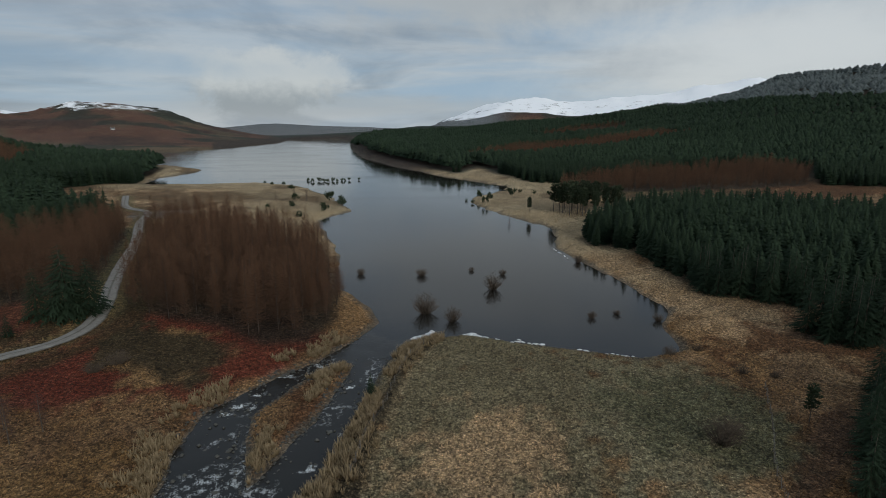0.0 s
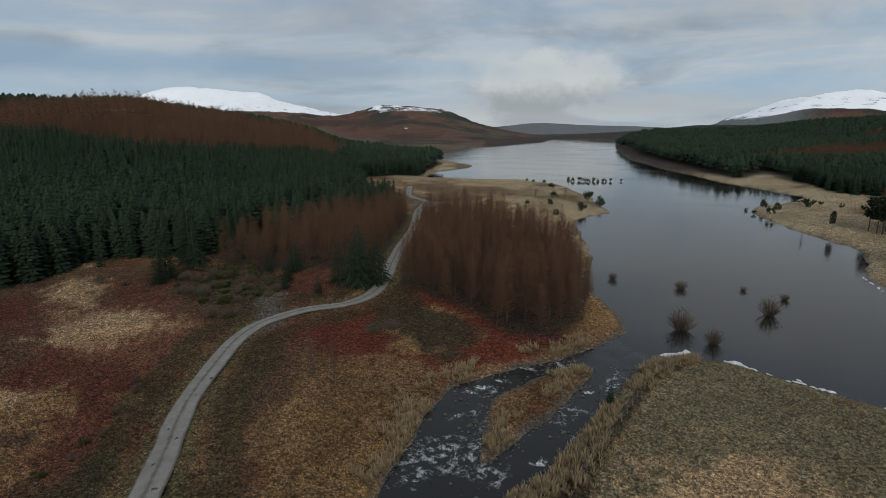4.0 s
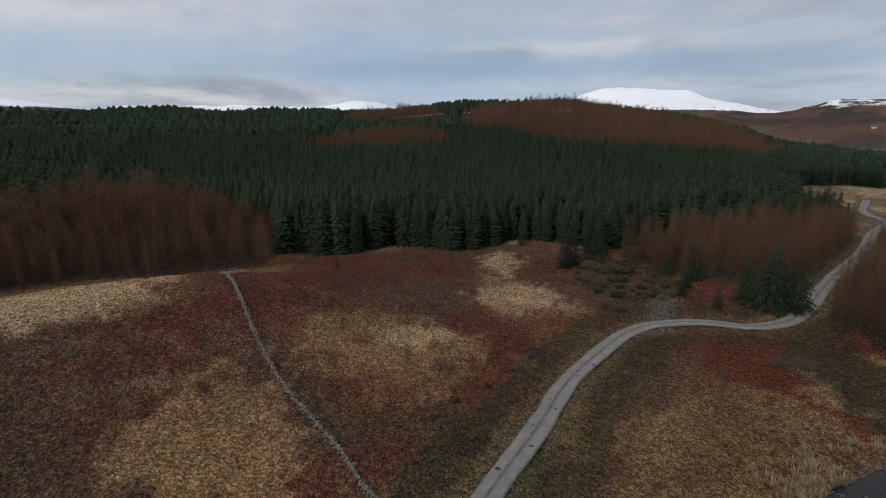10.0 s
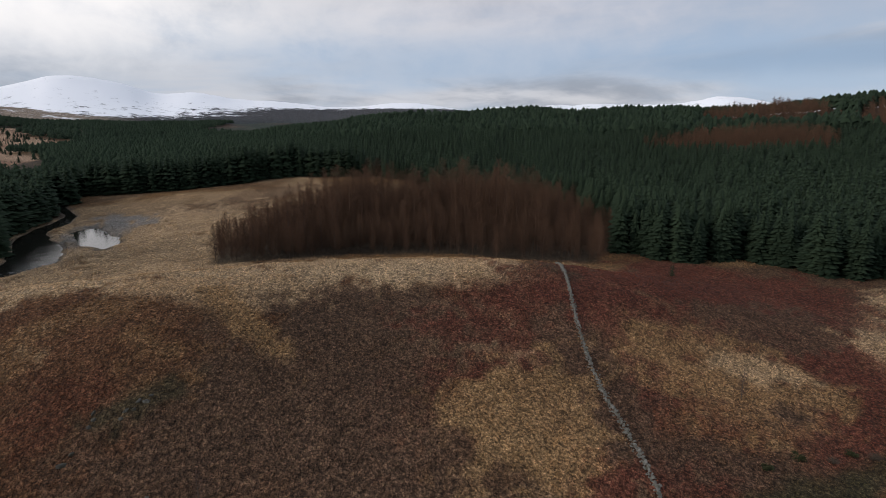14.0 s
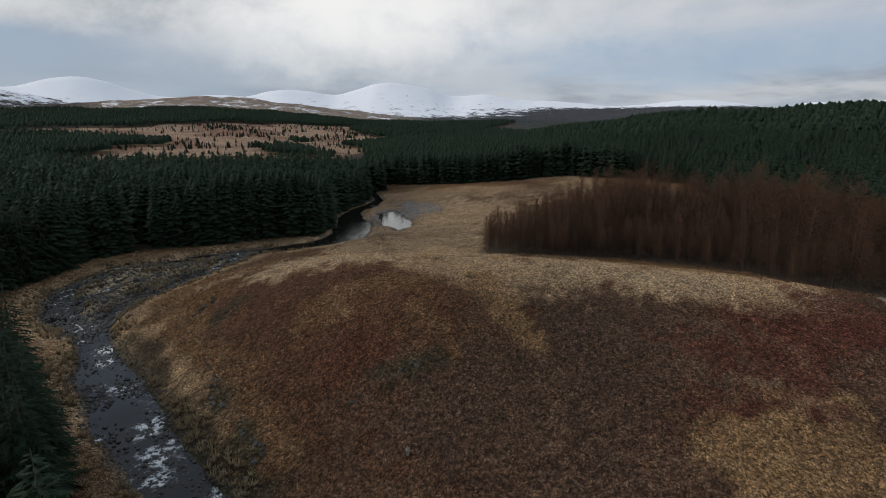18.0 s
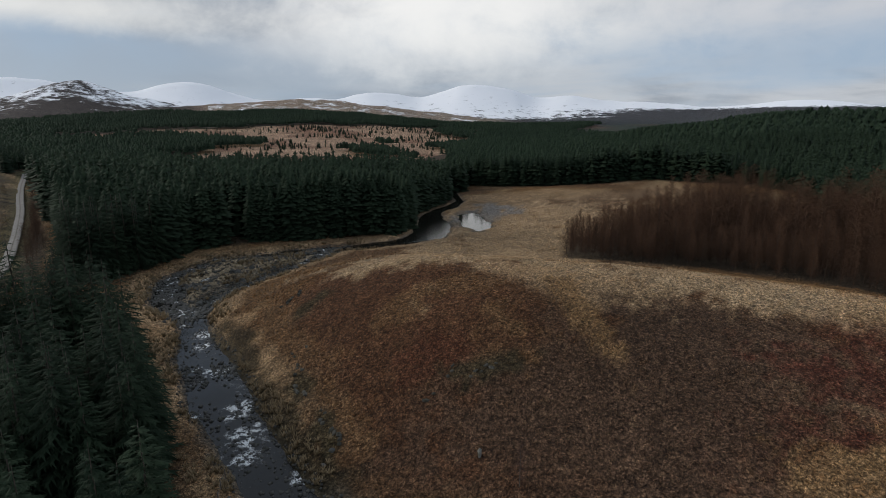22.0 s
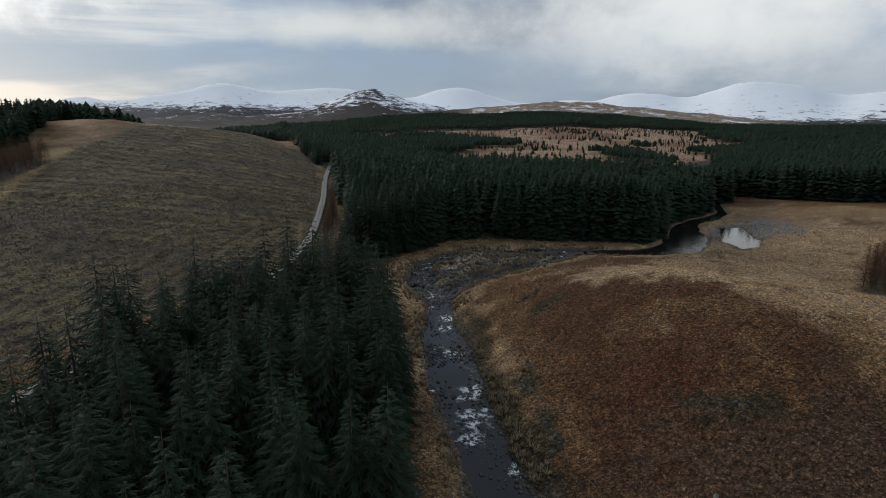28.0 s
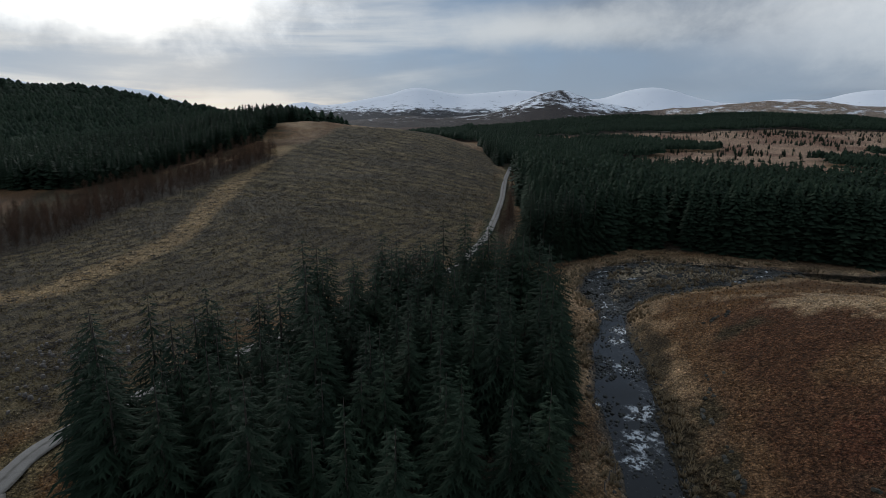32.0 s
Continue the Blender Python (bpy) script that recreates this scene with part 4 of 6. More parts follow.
# ---- water ----
# broken water: x, y, reach, strength
RAPIDS = [
    (-30, 62, 1.6, 1.0), (-27, 54, 2.6, 1.0), (-25, 53, 2.2, 1.0), (-28, 61, 1.6, 1.0), (-30, 72, 2.0, 1.0), (-28, 76, 2.0, 1.0),
    (-26, 82, 1.6, 1.0), (-31, 70, 1.6, 1.0), (-15, 78, 1.4, 1.0), (-13, 73, 1.2, 1.0), (-14, 65, 1.5, 1.0), (-16, 57, 1.8, 1.0),
    (-22, -74, 2.0, 1.0), (-20, -66, 2.8, 1.0), (-21, -72, 1.6, 1.0),
]
RAPIDS += [
    (-16, -75, 1.3, 1.0), (-23, -88, 2.0, 1.0), (-26, -107, 2.2, 1.0), (-26, -122, 2.2, 1.0), (-24, -114, 1.2, 1.0), (-30, -149, 1.5, 1.0),
    (-33, -159, 1.5, 1.0), (-33, -128, 2.0, 1.0), (-40, -135, 2.0, 1.0), (-22, -53, 1.8, 1.0), (-23, -52, 1.6, 1.0), (-61, -138, 1.5, 1.0),
    (-77, -157, 2.5, 1.0), (-47, -170, 2.0, 1.0), (-18, -61, 1.5, 1.0),
]
# low weirs and chutes in the bend
RAPIDS += [(-20, -91.5, 0.9, 1.0), (-22, -90, 0.9, 1.0), (-24, -88.5, 0.9, 1.0), (-26, -87, 0.8, 1.0), (-19, -86, 0.9, 0.9), (-28, -139, 1.3, 1.0), (-26, -136, 1.0, 1.0), (-30, -153, 1.3, 1.0), (-33, -158, 1.2, 1.0),
           (-40, -133, 1.4, 1.0), (-33, -126, 1.5, 1.0), (-79, -160, 1.6, 1.0), (-50, -139, 1.0, 1.0), (-68, -151, 1.3, 1.0), (-38, -161, 1.3, 1.0), (-27, -145, 1.4, 1.0), (-28, -131, 1.6, 1.0), (-36, -129, 1.4, 1.0), (-45, -136, 1.4, 1.0), (-30, -149, 1.6, 1.0), (-56, -143, 1.4, 1.0), (-35, -128, 1.8, 1.0), (-44, -134, 1.8, 1.0), (-29, -143, 1.7, 1.0), (-31, -155, 1.8, 1.0), (-42, -149, 1.3, 1.0), (-74, -154, 2.0, 1.0), (-26, -126, 1.7, 1.0), (-24, -101, 1.6, 1.0)]


def build_water():
    xs, ys = np.array(LOCH).T
    gx, gy = np.meshgrid(np.linspace(xs.min() - 60, xs.max() + 40, 30), np.linspace(80, ys.max() + 60, 60))
    k = len(gx[0])
    i, j = np.meshgrid(np.arange(len(gx) - 1), np.arange(k - 1), indexing="ij")
    q = np.stack([i * k + j, i * k + j + 1, (i + 1) * k + j + 1, (i + 1) * k + j], -1).reshape(-1, 4)
    v = np.c_[gx.ravel(), gy.ravel(), np.zeros(gx.size)]
    tagged(new("water_loch", mesh_from("water_loch", v, q, [M_LOCH])), "calm dark loch mirroring the grey sky", "loch", kind="structure")
    for n, line in enumerate(CHANNELS):
        pts = rounded(line, 1.2)
        d = np.gradient(pts[:, :2], axis=0)
        d /= np.linalg.norm(d, axis=1)[:, None]
        side = np.c_[-d[:, 1], d[:, 0]]
        cols = 9
        t = np.linspace(-1, 1, cols)
        xy = pts[:, None, :2] + side[:, None, :] * (t[None, :, None] * (pts[:, 2] / 2 + 1.8)[:, None, None])
        X, Y = xy[..., 0].ravel(), xy[..., 1].ravel()
        run = np.repeat(np.arange(len(pts)), cols)
        z = 0.03 + n * 0.006 + 0.05 * vnoise(X / 1.7, Y / 1.7, 3) + 0.04 * vnoise(X / 0.8, Y / 0.8, 4)
        z = z - 0.3 * smooth(6, 0, run) if n < 2 else z
        rapid = np.zeros(len(X))
        for fx, fy, fr, fk in RAPIDS:
            rapid = np.maximum(rapid, fk * smooth(1.3, 0.3, np.hypot(X - fx, Y - fy) / (fr * (0.40 if fy > 40 else 0.9)) + 0.5 * vnoise(X / 1.3, Y / 1.3, 62)))
        rapid = np.maximum(rapid, np.where(Y > 30, 0.30, 0.22) * smooth(-0.1, 0.7, vnoise(X / 4, Y / 4, 61)) * smooth(-165, -150, Y) * smooth(94, 86, Y))
        rapid = np.maximum(rapid, 0.6 * smooth(5, 0, inside(BAR, X, Y)) * smooth(-0.2, 0.5, vnoise(X / 3, Y / 3, 63)))
        i, j = np.meshgrid(np.arange(len(pts) - 1), np.arange(cols - 1), indexing="ij")
        q = np.stack([i * cols + j, (i + 1) * cols + j, (i + 1) * cols + j + 1, i * cols + j + 1], -1).reshape(-1, 4)[:, ::-1]
        tagged(new("water_river", mesh_from("water_river", np.c_[X, Y, z], q, [M_RIVER], True, rapid=rapid,
                                                down=run * 1.2, across=np.tile(t, len(pts)) * np.repeat(pts[:, 2] / 2 + 1.8, cols))),
               "dark peaty river with white broken rapids", "river", kind="structure")
    px, py, pa, pb, turn = POND
    u, w = np.meshgrid(np.linspace(-1.4, 1.4, 8), np.linspace(-1.4, 1.4, 8))
    X, Y = px + u * pa * math.cos(turn) - w * pb * math.sin(turn), py + u * pa * math.sin(turn) + w * pb * math.cos(turn)
    i, j = np.meshgrid(np.arange(7), np.arange(7), indexing="ij")
    q = np.stack([i * 8 + j, i * 8 + j + 1, (i + 1) * 8 + j + 1, (i + 1) * 8 + j], -1).reshape(-1, 4)
    tagged(new("water_pool", mesh_from("water_pool", np.c_[X.ravel(), Y.ravel(), np.full(64, 0.02)], q, [M_LOCH])),
           "still backwater pool reflecting pale sky", "pool", kind="structure")


build_water()


def road_z(x, y):
    """The road's height at a place on it."""
    pts = rounded(ROAD, 1.0)
    mid = height(pts[:, 0], pts[:, 1])
    mid = np.maximum(np.convolve(np.pad(mid, 6, "edge"), np.ones(13) / 13, "valid"), 0.9)
    return float(mid[np.argmin(np.hypot(pts[:, 0] - x, pts[:, 1] - y))]) + 0.06


def build_lane(name, line, width, label):
    pts = rounded(line, 1.0)
    d = np.gradient(pts, axis=0)
    d /= np.linalg.norm(d, axis=1)[:, None]
    side = np.c_[-d[:, 1], d[:, 0]]
    t = np.linspace(-1, 1, 11)
    wob = 0.12 * vnoise(np.arange(len(pts)) / 3.0, np.zeros(len(pts)), 71)
    xy = pts[:, None] + side[:, None] * (t[None, :, None] * (width / 2 + wob)[:, None, None])
    mid = height(pts[:, 0], pts[:, 1])
    mid = np.maximum(np.convolve(np.pad(mid, 6, "edge"), np.ones(13) / 13, "valid"), 0.9)
    X, Y = xy[..., 0], xy[..., 1]
    Z = mid[:, None] + 0.10 - 0.05 * np.abs(t[None]) ** 2 - 0.06 * np.exp(-((np.abs(t[None]) - 0.5) / 0.16) ** 2) + 0.02 * vnoise(X / 0.9, Y / 0.9, 5)
    Z = Z - 0.16 * (np.abs(t[None]) > 0.99)
    rut = (np.exp(-(t / 0.20) ** 2) * 0.75 + smooth(0.72, 1.0, np.abs(t)))[None] * np.ones(X.shape)
    n = len(t)
    i, j = np.meshgrid(np.arange(len(pts) - 1), np.arange(n - 1), indexing="ij")
    q = np.stack([i * n + j, (i + 1) * n + j, (i + 1) * n + j + 1, i * n + j + 1], -1).reshape(-1, 4)[:, ::-1]
    tagged(new(name, mesh_from(name, np.c_[X.ravel(), Y.ravel(), Z.ravel()], q, [M_GRAVEL], True, rut=rut.ravel())), label, "track", kind="structure")


build_lane("road", ROAD, 3.5, "pale grey gravel forest road with worn wheel tracks")
build_lane("road_felled", TRACK, 2.8, "narrow gravel forestry track beside the felled hillside")

# ---- trees ----
rng = np.random.default_rng(7)


def tier_cone(tiers, spikes, wide, base=0.04, jag=0.55, full=1.0, bright=0.5):
    """A spruce of ragged tiers, 1 m tall."""
    v, f, tip = [], [], []
    for k in range(tiers):
        a = base + (1 - base) * (k / tiers) ** 0.9
        top = min(1.0, a + (1 - base) * 1.75 / tiers)
        rad = wide * min(1.0, (1 - a) * full) ** 0.9 * rng.uniform(0.85, 1.12) + 0.010
        s = len(v)
        v.append((0, 0, top))
        # tip grows with height: skylight on the canopy's top is painted into the colour
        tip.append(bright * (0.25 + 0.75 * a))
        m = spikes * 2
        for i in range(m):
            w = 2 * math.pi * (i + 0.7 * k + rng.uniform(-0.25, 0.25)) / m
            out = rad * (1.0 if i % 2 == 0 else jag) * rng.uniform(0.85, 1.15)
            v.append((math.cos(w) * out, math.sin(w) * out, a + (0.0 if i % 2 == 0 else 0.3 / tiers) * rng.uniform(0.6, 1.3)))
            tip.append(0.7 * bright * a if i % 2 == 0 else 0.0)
        f += [(s, s + 1 + i, s + 1 + (i + 1) % m) for i in range(m)]
    return np.array(v), np.array(f), np.array(tip)


def spruce_near(whorls, arms, wide):
    """A spruce with drooping boughs, each a ragged frond, 1 m tall."""
    v, f, tip = [], [], []

    def tri(a, b, c, ta, tb, tc):
        s = len(v)
        v.extend((a, b, c))
        tip.extend((ta, tb, tc))
        f.append((s, s + 1, s + 2))
    for k in range(whorls):
        h = 0.05 + 0.93 * (k / whorls) ** 0.92
        rad = (wide * (1 - h) ** 0.7 + 0.012) * rng.uniform(0.85, 1.1)
        n = max(5, int(arms * (0.55 + 0.45 * (1 - h))))
        for i in range(n):
            w = 2 * math.pi * (i + rng.uniform(-0.3, 0.3)) / n + k * 2.4
            out = rad * rng.uniform(0.75, 1.12)
            c, s_ = math.cos(w), math.sin(w)
            droop = rng.uniform(0.22, 0.42)
            z0 = h + rng.uniform(-0.01, 0.01)

            def at(u, side, sag=0.0):
                zz = z0 - droop * out * (u ** 1.5) + 0.10 * out * max(0, u - 0.7) - sag
                return (c * out * u - s_ * side, s_ * out * u + c * side, zz)
            half = out * 0.085 + 0.004
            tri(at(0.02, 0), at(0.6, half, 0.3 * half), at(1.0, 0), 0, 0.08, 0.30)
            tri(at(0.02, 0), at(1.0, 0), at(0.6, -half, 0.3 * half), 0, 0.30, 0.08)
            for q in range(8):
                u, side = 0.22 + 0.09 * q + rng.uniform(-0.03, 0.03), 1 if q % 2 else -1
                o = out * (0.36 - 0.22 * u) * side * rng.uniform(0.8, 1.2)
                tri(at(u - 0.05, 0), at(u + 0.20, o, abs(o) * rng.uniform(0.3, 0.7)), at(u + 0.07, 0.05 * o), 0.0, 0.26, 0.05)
    return np.array(v), np.array(f), np.array(tip)


def bough_spruce(whorls, arms, wide, full=2.0, low=0.06):
    """A plantation spruce of many slim drooping boughs round a dark core, 1 m tall, its lowest boughs at the given height."""
    v, f, tip = [], [], []
    for k in range(whorls):
        h = low + (0.98 - low) * (max(0.0, k + rng.uniform(-0.3, 0.3)) / whorls) ** 0.9
        rad = wide * min(1.0, (1 - h) * full) ** 0.9 + 0.014
        n = max(4, int(arms * (0.6 + 0.4 * (1 - h))))
        for i in range(n):
            w = 2 * math.pi * (i + rng.uniform(-0.4, 0.4)) / n + k * 2.4
            c, s_ = math.cos(w), math.sin(w)
            out = rad * rng.uniform(0.7, 1.15)
            half = (2.6 / arms) * out + 0.005
            drop = out * rng.uniform(0.25, 0.55)
            b = len(v)
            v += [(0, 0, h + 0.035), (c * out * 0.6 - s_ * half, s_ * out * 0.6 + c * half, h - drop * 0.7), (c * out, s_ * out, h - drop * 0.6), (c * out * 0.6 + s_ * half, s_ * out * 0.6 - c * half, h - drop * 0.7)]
            # upper boughs paler, lower ones darker, as painted light from above
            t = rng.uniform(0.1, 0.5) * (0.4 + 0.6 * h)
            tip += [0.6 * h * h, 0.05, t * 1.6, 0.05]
            f += [(b, b + 1, b + 2), (b, b + 2, b + 3)]
    b = len(v)
    for i in range(5):
        w = 2 * math.pi * i / 5
        v.append((0.5 * wide * math.cos(w), 0.5 * wide * math.sin(w), 0.04))
    v.append((0, 0, 1.0))
    # the core's colour likewise runs from shaded foot to lit apex
    tip += [0] * 5 + [0.5]
    f += [(b + i, b + (i + 1) % 5, b + 5) for i in range(5)]
    return np.array(v), np.array(f), np.array(tip)


def larch_wisp(boughs, wide, twigs=1, thick=0.010):
    """A leafless larch crown: slender rising boughs with twigs, 1 m tall."""
    v, f, tip = [], [], []
    for k in range(boughs):
        h = 0.14 + 0.85 * (k / boughs)
        w = k * 2.399 + rng.uniform(-0.4, 0.4)
        out = (wide * (1 - h) ** 0.62 + 0.018) * rng.uniform(0.6, 1.15)
        c, s_ = math.cos(w), math.sin(w)
        lift = rng.uniform(0.4, 1.1) * out
        b = len(v)
        v += [(0, 0, h - thick), (0, 0, h + thick), (c * out, s_ * out, h + lift)]
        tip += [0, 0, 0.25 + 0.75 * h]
        f.append((b, b + 1, b + 2))
        for q in range(twigs):
            u = (q + 1) / (twigs + 1)
            a = (c * out * u, s_ * out * u, h + lift * u * u)
            side = out * rng.uniform(0.25, 0.5) * (1 if q % 2 else -1)
            b = len(v)
            e = (a[0] - s_ * side + c * out * 0.18, a[1] + c * side + s_ * out * 0.18, a[2] + rng.uniform(-0.1, 0.7) * abs(side))
            v += [(a[0], a[1], a[2] - thick * 0.8), (a[0] + c * thick, a[1] + s_ * thick, a[2] + thick * 0.8), e]
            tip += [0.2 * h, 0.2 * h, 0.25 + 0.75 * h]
            f.append((b, b + 1, b + 2))
    b = len(v)
    for i in range(3):
        w = 2 * math.pi * i / 3
        v.append((0.009 * math.cos(w), 0.009 * math.sin(w), 0))
    v.append((0, 0, 1.0))
    tip += [0, 0, 0, 0.3]
    f += [(b, b + 1, b + 3), (b + 1, b + 2, b + 3), (b + 2, b, b + 3)]
    return np.array(v), np.array(f), np.array(tip)


def trunk_mesh(name, thick, sides=7, mat=None):
    v, f = [], []
    for h, r in ((-0.03, 1.35), (0.03, 1.0), (0.5, 0.6), (0.98, 0.08)):
        v += [(thick * r * math.cos(2 * math.pi * i / sides), thick * r * math.sin(2 * math.pi * i / sides), h) for i in range(sides)]
    for k in range(3):
        f += [(k * sides + i, k * sides + (i + 1) % sides, (k + 1) * sides + (i + 1) % sides, (k + 1) * sides + i) for i in range(sides)]
    return mesh_from(name, v, f, [mat or M_BARK], True)


def scatter(spacing, r0, r1, seed, az0=-46, az1=230):
    """Jittered places on the plan between two distances from the middle."""
    g = np.random.default_rng(seed)
    n = int(r1 / spacing) + 1
    gx, gy = np.meshgrid(np.arange(-n, n + 1), np.arange(-n, n + 1))
    x = (gx + 0.5 * (gy % 2) + g.uniform(-0.46, 0.46, gx.shape)).ravel() * spacing
    y = (gy + g.uniform(-0.46, 0.46, gx.shape)).ravel() * spacing
    r, az = np.hypot(x, y), np.degrees(np.arctan2(-x, y))
    az = np.where(az < -60, az + 360, az)
    ok = (r >= r0) & (r < r1) & (az > az0) & (az < az1)
    return x[ok], y[ok]


def joined(name, kinds, x, y, z, tall, girth, mat, label, category):
    """Many trees as one mesh; kinds: several tree shapes."""
    g = np.random.default_rng(len(x))
    pick = g.integers(0, len(kinds), len(x))
    V, F, T, P, base = [], [], [], [], 0
    for k, (v, f, tip) in enumerate(kinds):
        m = np.nonzero(pick == k)[0]
        if not len(m):
            continue
        w = g.uniform(0, 2 * math.pi, len(m))
        c, s = np.cos(w)[:, None], np.sin(w)[:, None]
        wide = (tall[m] * girth[m] * g.uniform(0.85, 1.15, len(m)))[:, None]
        lean = g.normal(0, 0.02, (2, len(m), 1))
        zz = v[None, :, 2] * tall[m][:, None]
        X = (v[None, :, 0] * c - v[None, :, 1] * s) * wide + x[m][:, None] + lean[0] * zz
        Y = (v[None, :, 0] * s + v[None, :, 1] * c) * wide + y[m][:, None] + lean[1] * zz
        V.append(np.stack([X, Y, zz + z[m][:, None]], -1).reshape(-1, 3))
        F.append((f[None] + (np.arange(len(m)) * len(v))[:, None, None] + base).reshape(-1, 3))
        T.append(np.repeat(np.clip(0.45 + 0.35 * fbm(x[m], y[m], 70, 4, 66) + g.uniform(-0.35, 0.35, len(m)), 0, 0.98), len(v)))
        P.append(np.tile(tip, len(m)))
        base += len(m) * len(v)
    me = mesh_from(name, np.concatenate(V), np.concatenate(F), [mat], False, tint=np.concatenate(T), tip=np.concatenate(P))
    return tagged(new(name, me), label, category, kind="stuff")


SPRUCE_FAR = [tier_cone(3, 5, 0.24, 0.3, 0.55, 1.9, 0.55) for _ in range(5)]
SPRUCE_MID = [bough_spruce(22, 11, 0.185) for _ in range(5)]
SPRUCE_BACK = [bough_spruce(13, 8, 0.20) for _ in range(5)]
# trees deep in a stand have boughs only where light reaches
SPRUCE_MID_DEEP = [bough_spruce(9, 8, 0.19, 2.0, 0.42) for _ in range(6)]
SPRUCE_BACK_DEEP = [bough_spruce(5, 6, 0.21, 2.0, 0.5) for _ in range(6)]
LARCH_FAR = [larch_wisp(24, 0.27, 0, 0.020) for _ in range(4)]
LARCH_MID = [larch_wisp(60, 0.27, 3, 0.0042) for _ in range(6)]


NEAR = {"spruce": [], "larch": []}  # trees that stand alone as things: x, y, z, height
FROSTED = material("frosted_spruce_needles", plant_look((0.05, 0.062, 0.058), (0.10, 0.12, 0.115), (0.30, 0.32, 0.33)))


def plant_forests():
    bands = [(3.3, 36, 240), (4.0, 240, 480), (5.6, 480, 820), (8.6, 820, 1650)]
    for n, (gap_, r0, r1) in enumerate(bands):
        x, y = scatter(gap_, r0, r1, 100 + n)
        lar = in_any(LARCH, x, y) + 3 * vnoise(x / 20, y / 20, 51)
        spr = in_any(SPRUCE, x, y) + 3 * vnoise(x / 25, y / 25, 52)
        az, r = np.degrees(np.arctan2(-x, y)), np.hypot(x, y)
        moor = open_moor(x, y)
        spr = np.where((inside(CLEARING, x, y) < 60) & (moor > 4), np.minimum(spr, -12), spr)
        hidden = ((r > 700) & (az > 30) & (az < 100)) | (moor < 4)
        lane = along([(a, b, 4.0) for a, b in ROAD + TRACK[::-1]], x, y)
        g = np.random.default_rng(5 + n)
        thin = g.uniform(0, 1, len(x)) < 0.06
        ok = ~hidden & (lane > 2) & ~thin
        for what, mask in (("larch", (lar < 0) & ok), ("spruce", (spr < 0) & (lar > 2.5) & ok)):
            tx, ty = x[mask], y[mask]
            gap = water_gap(tx, ty)
            keep = gap > 2.5
            tx, ty = tx[keep], ty[keep]
            if not len(tx):
                continue
            tz = height(tx, ty, gap[keep]) - 0.2
            tall = (14.5 if what == "spruce" else 15.0) * g.uniform(0.80, 1.12, len(tx)) * (1 + 0.14 * vnoise(tx / 45, ty / 45, 9))
            if what == "larch":
                tall = tall * (0.70 + 0.95 * smooth(0, 42, -lar[mask][keep]) * (tx < -100) * (ty < 20) + (0.12 + 0.24 * smooth(0, 30, -lar[mask][keep])) * (ty >= 20)) * g.uniform(0.74, 1.12, len(tx))
            east = (tx > 0) & (ty > 0)
            tall = np.where(east, tall * 0.80, tall)
            tall = np.where(east & (ty < 85) & (tx < 110), tall * 0.72, tall)
            deep = spr[mask][keep] < -9
            south = (np.hypot(tx, ty) > 380) & (ty < -250) & (tx < 60)
            tall = np.where(south, tall * 0.72, tall)
            tr = np.hypot(tx, ty)
            tall = np.where((what == "spruce") & (n == 1) & (tx < 0) & (ty > -60), tall * 0.86, tall)
            tall = np.where((ty < -135) & (tx < 0) & (tr < 360) & (what == "spruce"), tall * 1.45, tall)
            if n == 0 and what == "spruce":  # the stand by the river is older and more open
                old = inside(RIVER_STAND, tx, ty) < 4
                stay = ~old | (g.uniform(0, 1, len(tx)) < np.where(tx > 12, 0.66, 0.5))
                tall = np.where(old, tall * g.uniform(1.08, 1.34, len(tx)) * np.where(tx > 18, 1.12, 1.0), tall)
                tx, ty, tz, tall, tr, deep = tx[stay], ty[stay], tz[stay], tall[stay], tr[stay], (deep & ~old)[stay]
            if n == 0:
                order = np.argsort(tr + np.where(ty < -40, -30, 0))
                near = order[:290 if what == "spruce" else 230]
                NEAR[what] += [(tx[i], ty[i], tz[i], tall[i]) for i in near]
                rest = np.setdiff1d(np.arange(len(tx)), near)
                tx, ty, tz, tall, deep = tx[rest], ty[rest], tz[rest], tall[rest], deep[rest]
            far = n >= 2
            white = (tz + tall > 92) & (tx > 0) & (ty > 0)
            sets = [(np.ones(len(tx), bool), LARCH_FAR if far else LARCH_MID)]
            if what == "spruce" and not far:
                sets = [(~deep, SPRUCE_BACK if n else SPRUCE_MID), (deep, SPRUCE_BACK_DEEP if n else SPRUCE_MID_DEEP)]
            elif what == "spruce":
                sets = [(np.ones(len(tx), bool), SPRUCE_FAR)]
            label = "dense dark green spruce plantation" if what == "spruce" else "stand of bare russet larches"
            for some, kinds in sets:
                for m, mat, words in ((~white & some, M_SPRUCE if what == "spruce" else M_LARCH, label), (white & some, FROSTED, "frosted grey-green spruces high on the hill")):
                    if m.any():
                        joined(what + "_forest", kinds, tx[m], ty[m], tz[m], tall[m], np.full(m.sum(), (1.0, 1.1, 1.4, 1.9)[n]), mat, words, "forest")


plant_forests()


# single trees, each a trunk and a crown
def tree_kind(name, crown, trunk, mat, label, category):
    ob = new(name)
    v, f, tip = crown
    child("trunk", trunk, ob)
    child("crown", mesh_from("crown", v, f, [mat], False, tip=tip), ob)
    return tagged(ob, label, category)


def place(ob, x, y, z, tall, wide, turn):
    ob.matrix_basis = pose(x, y, z, 0, 0, turn)
    ob.scale = (tall * wide, tall * wide, tall)
    return ob


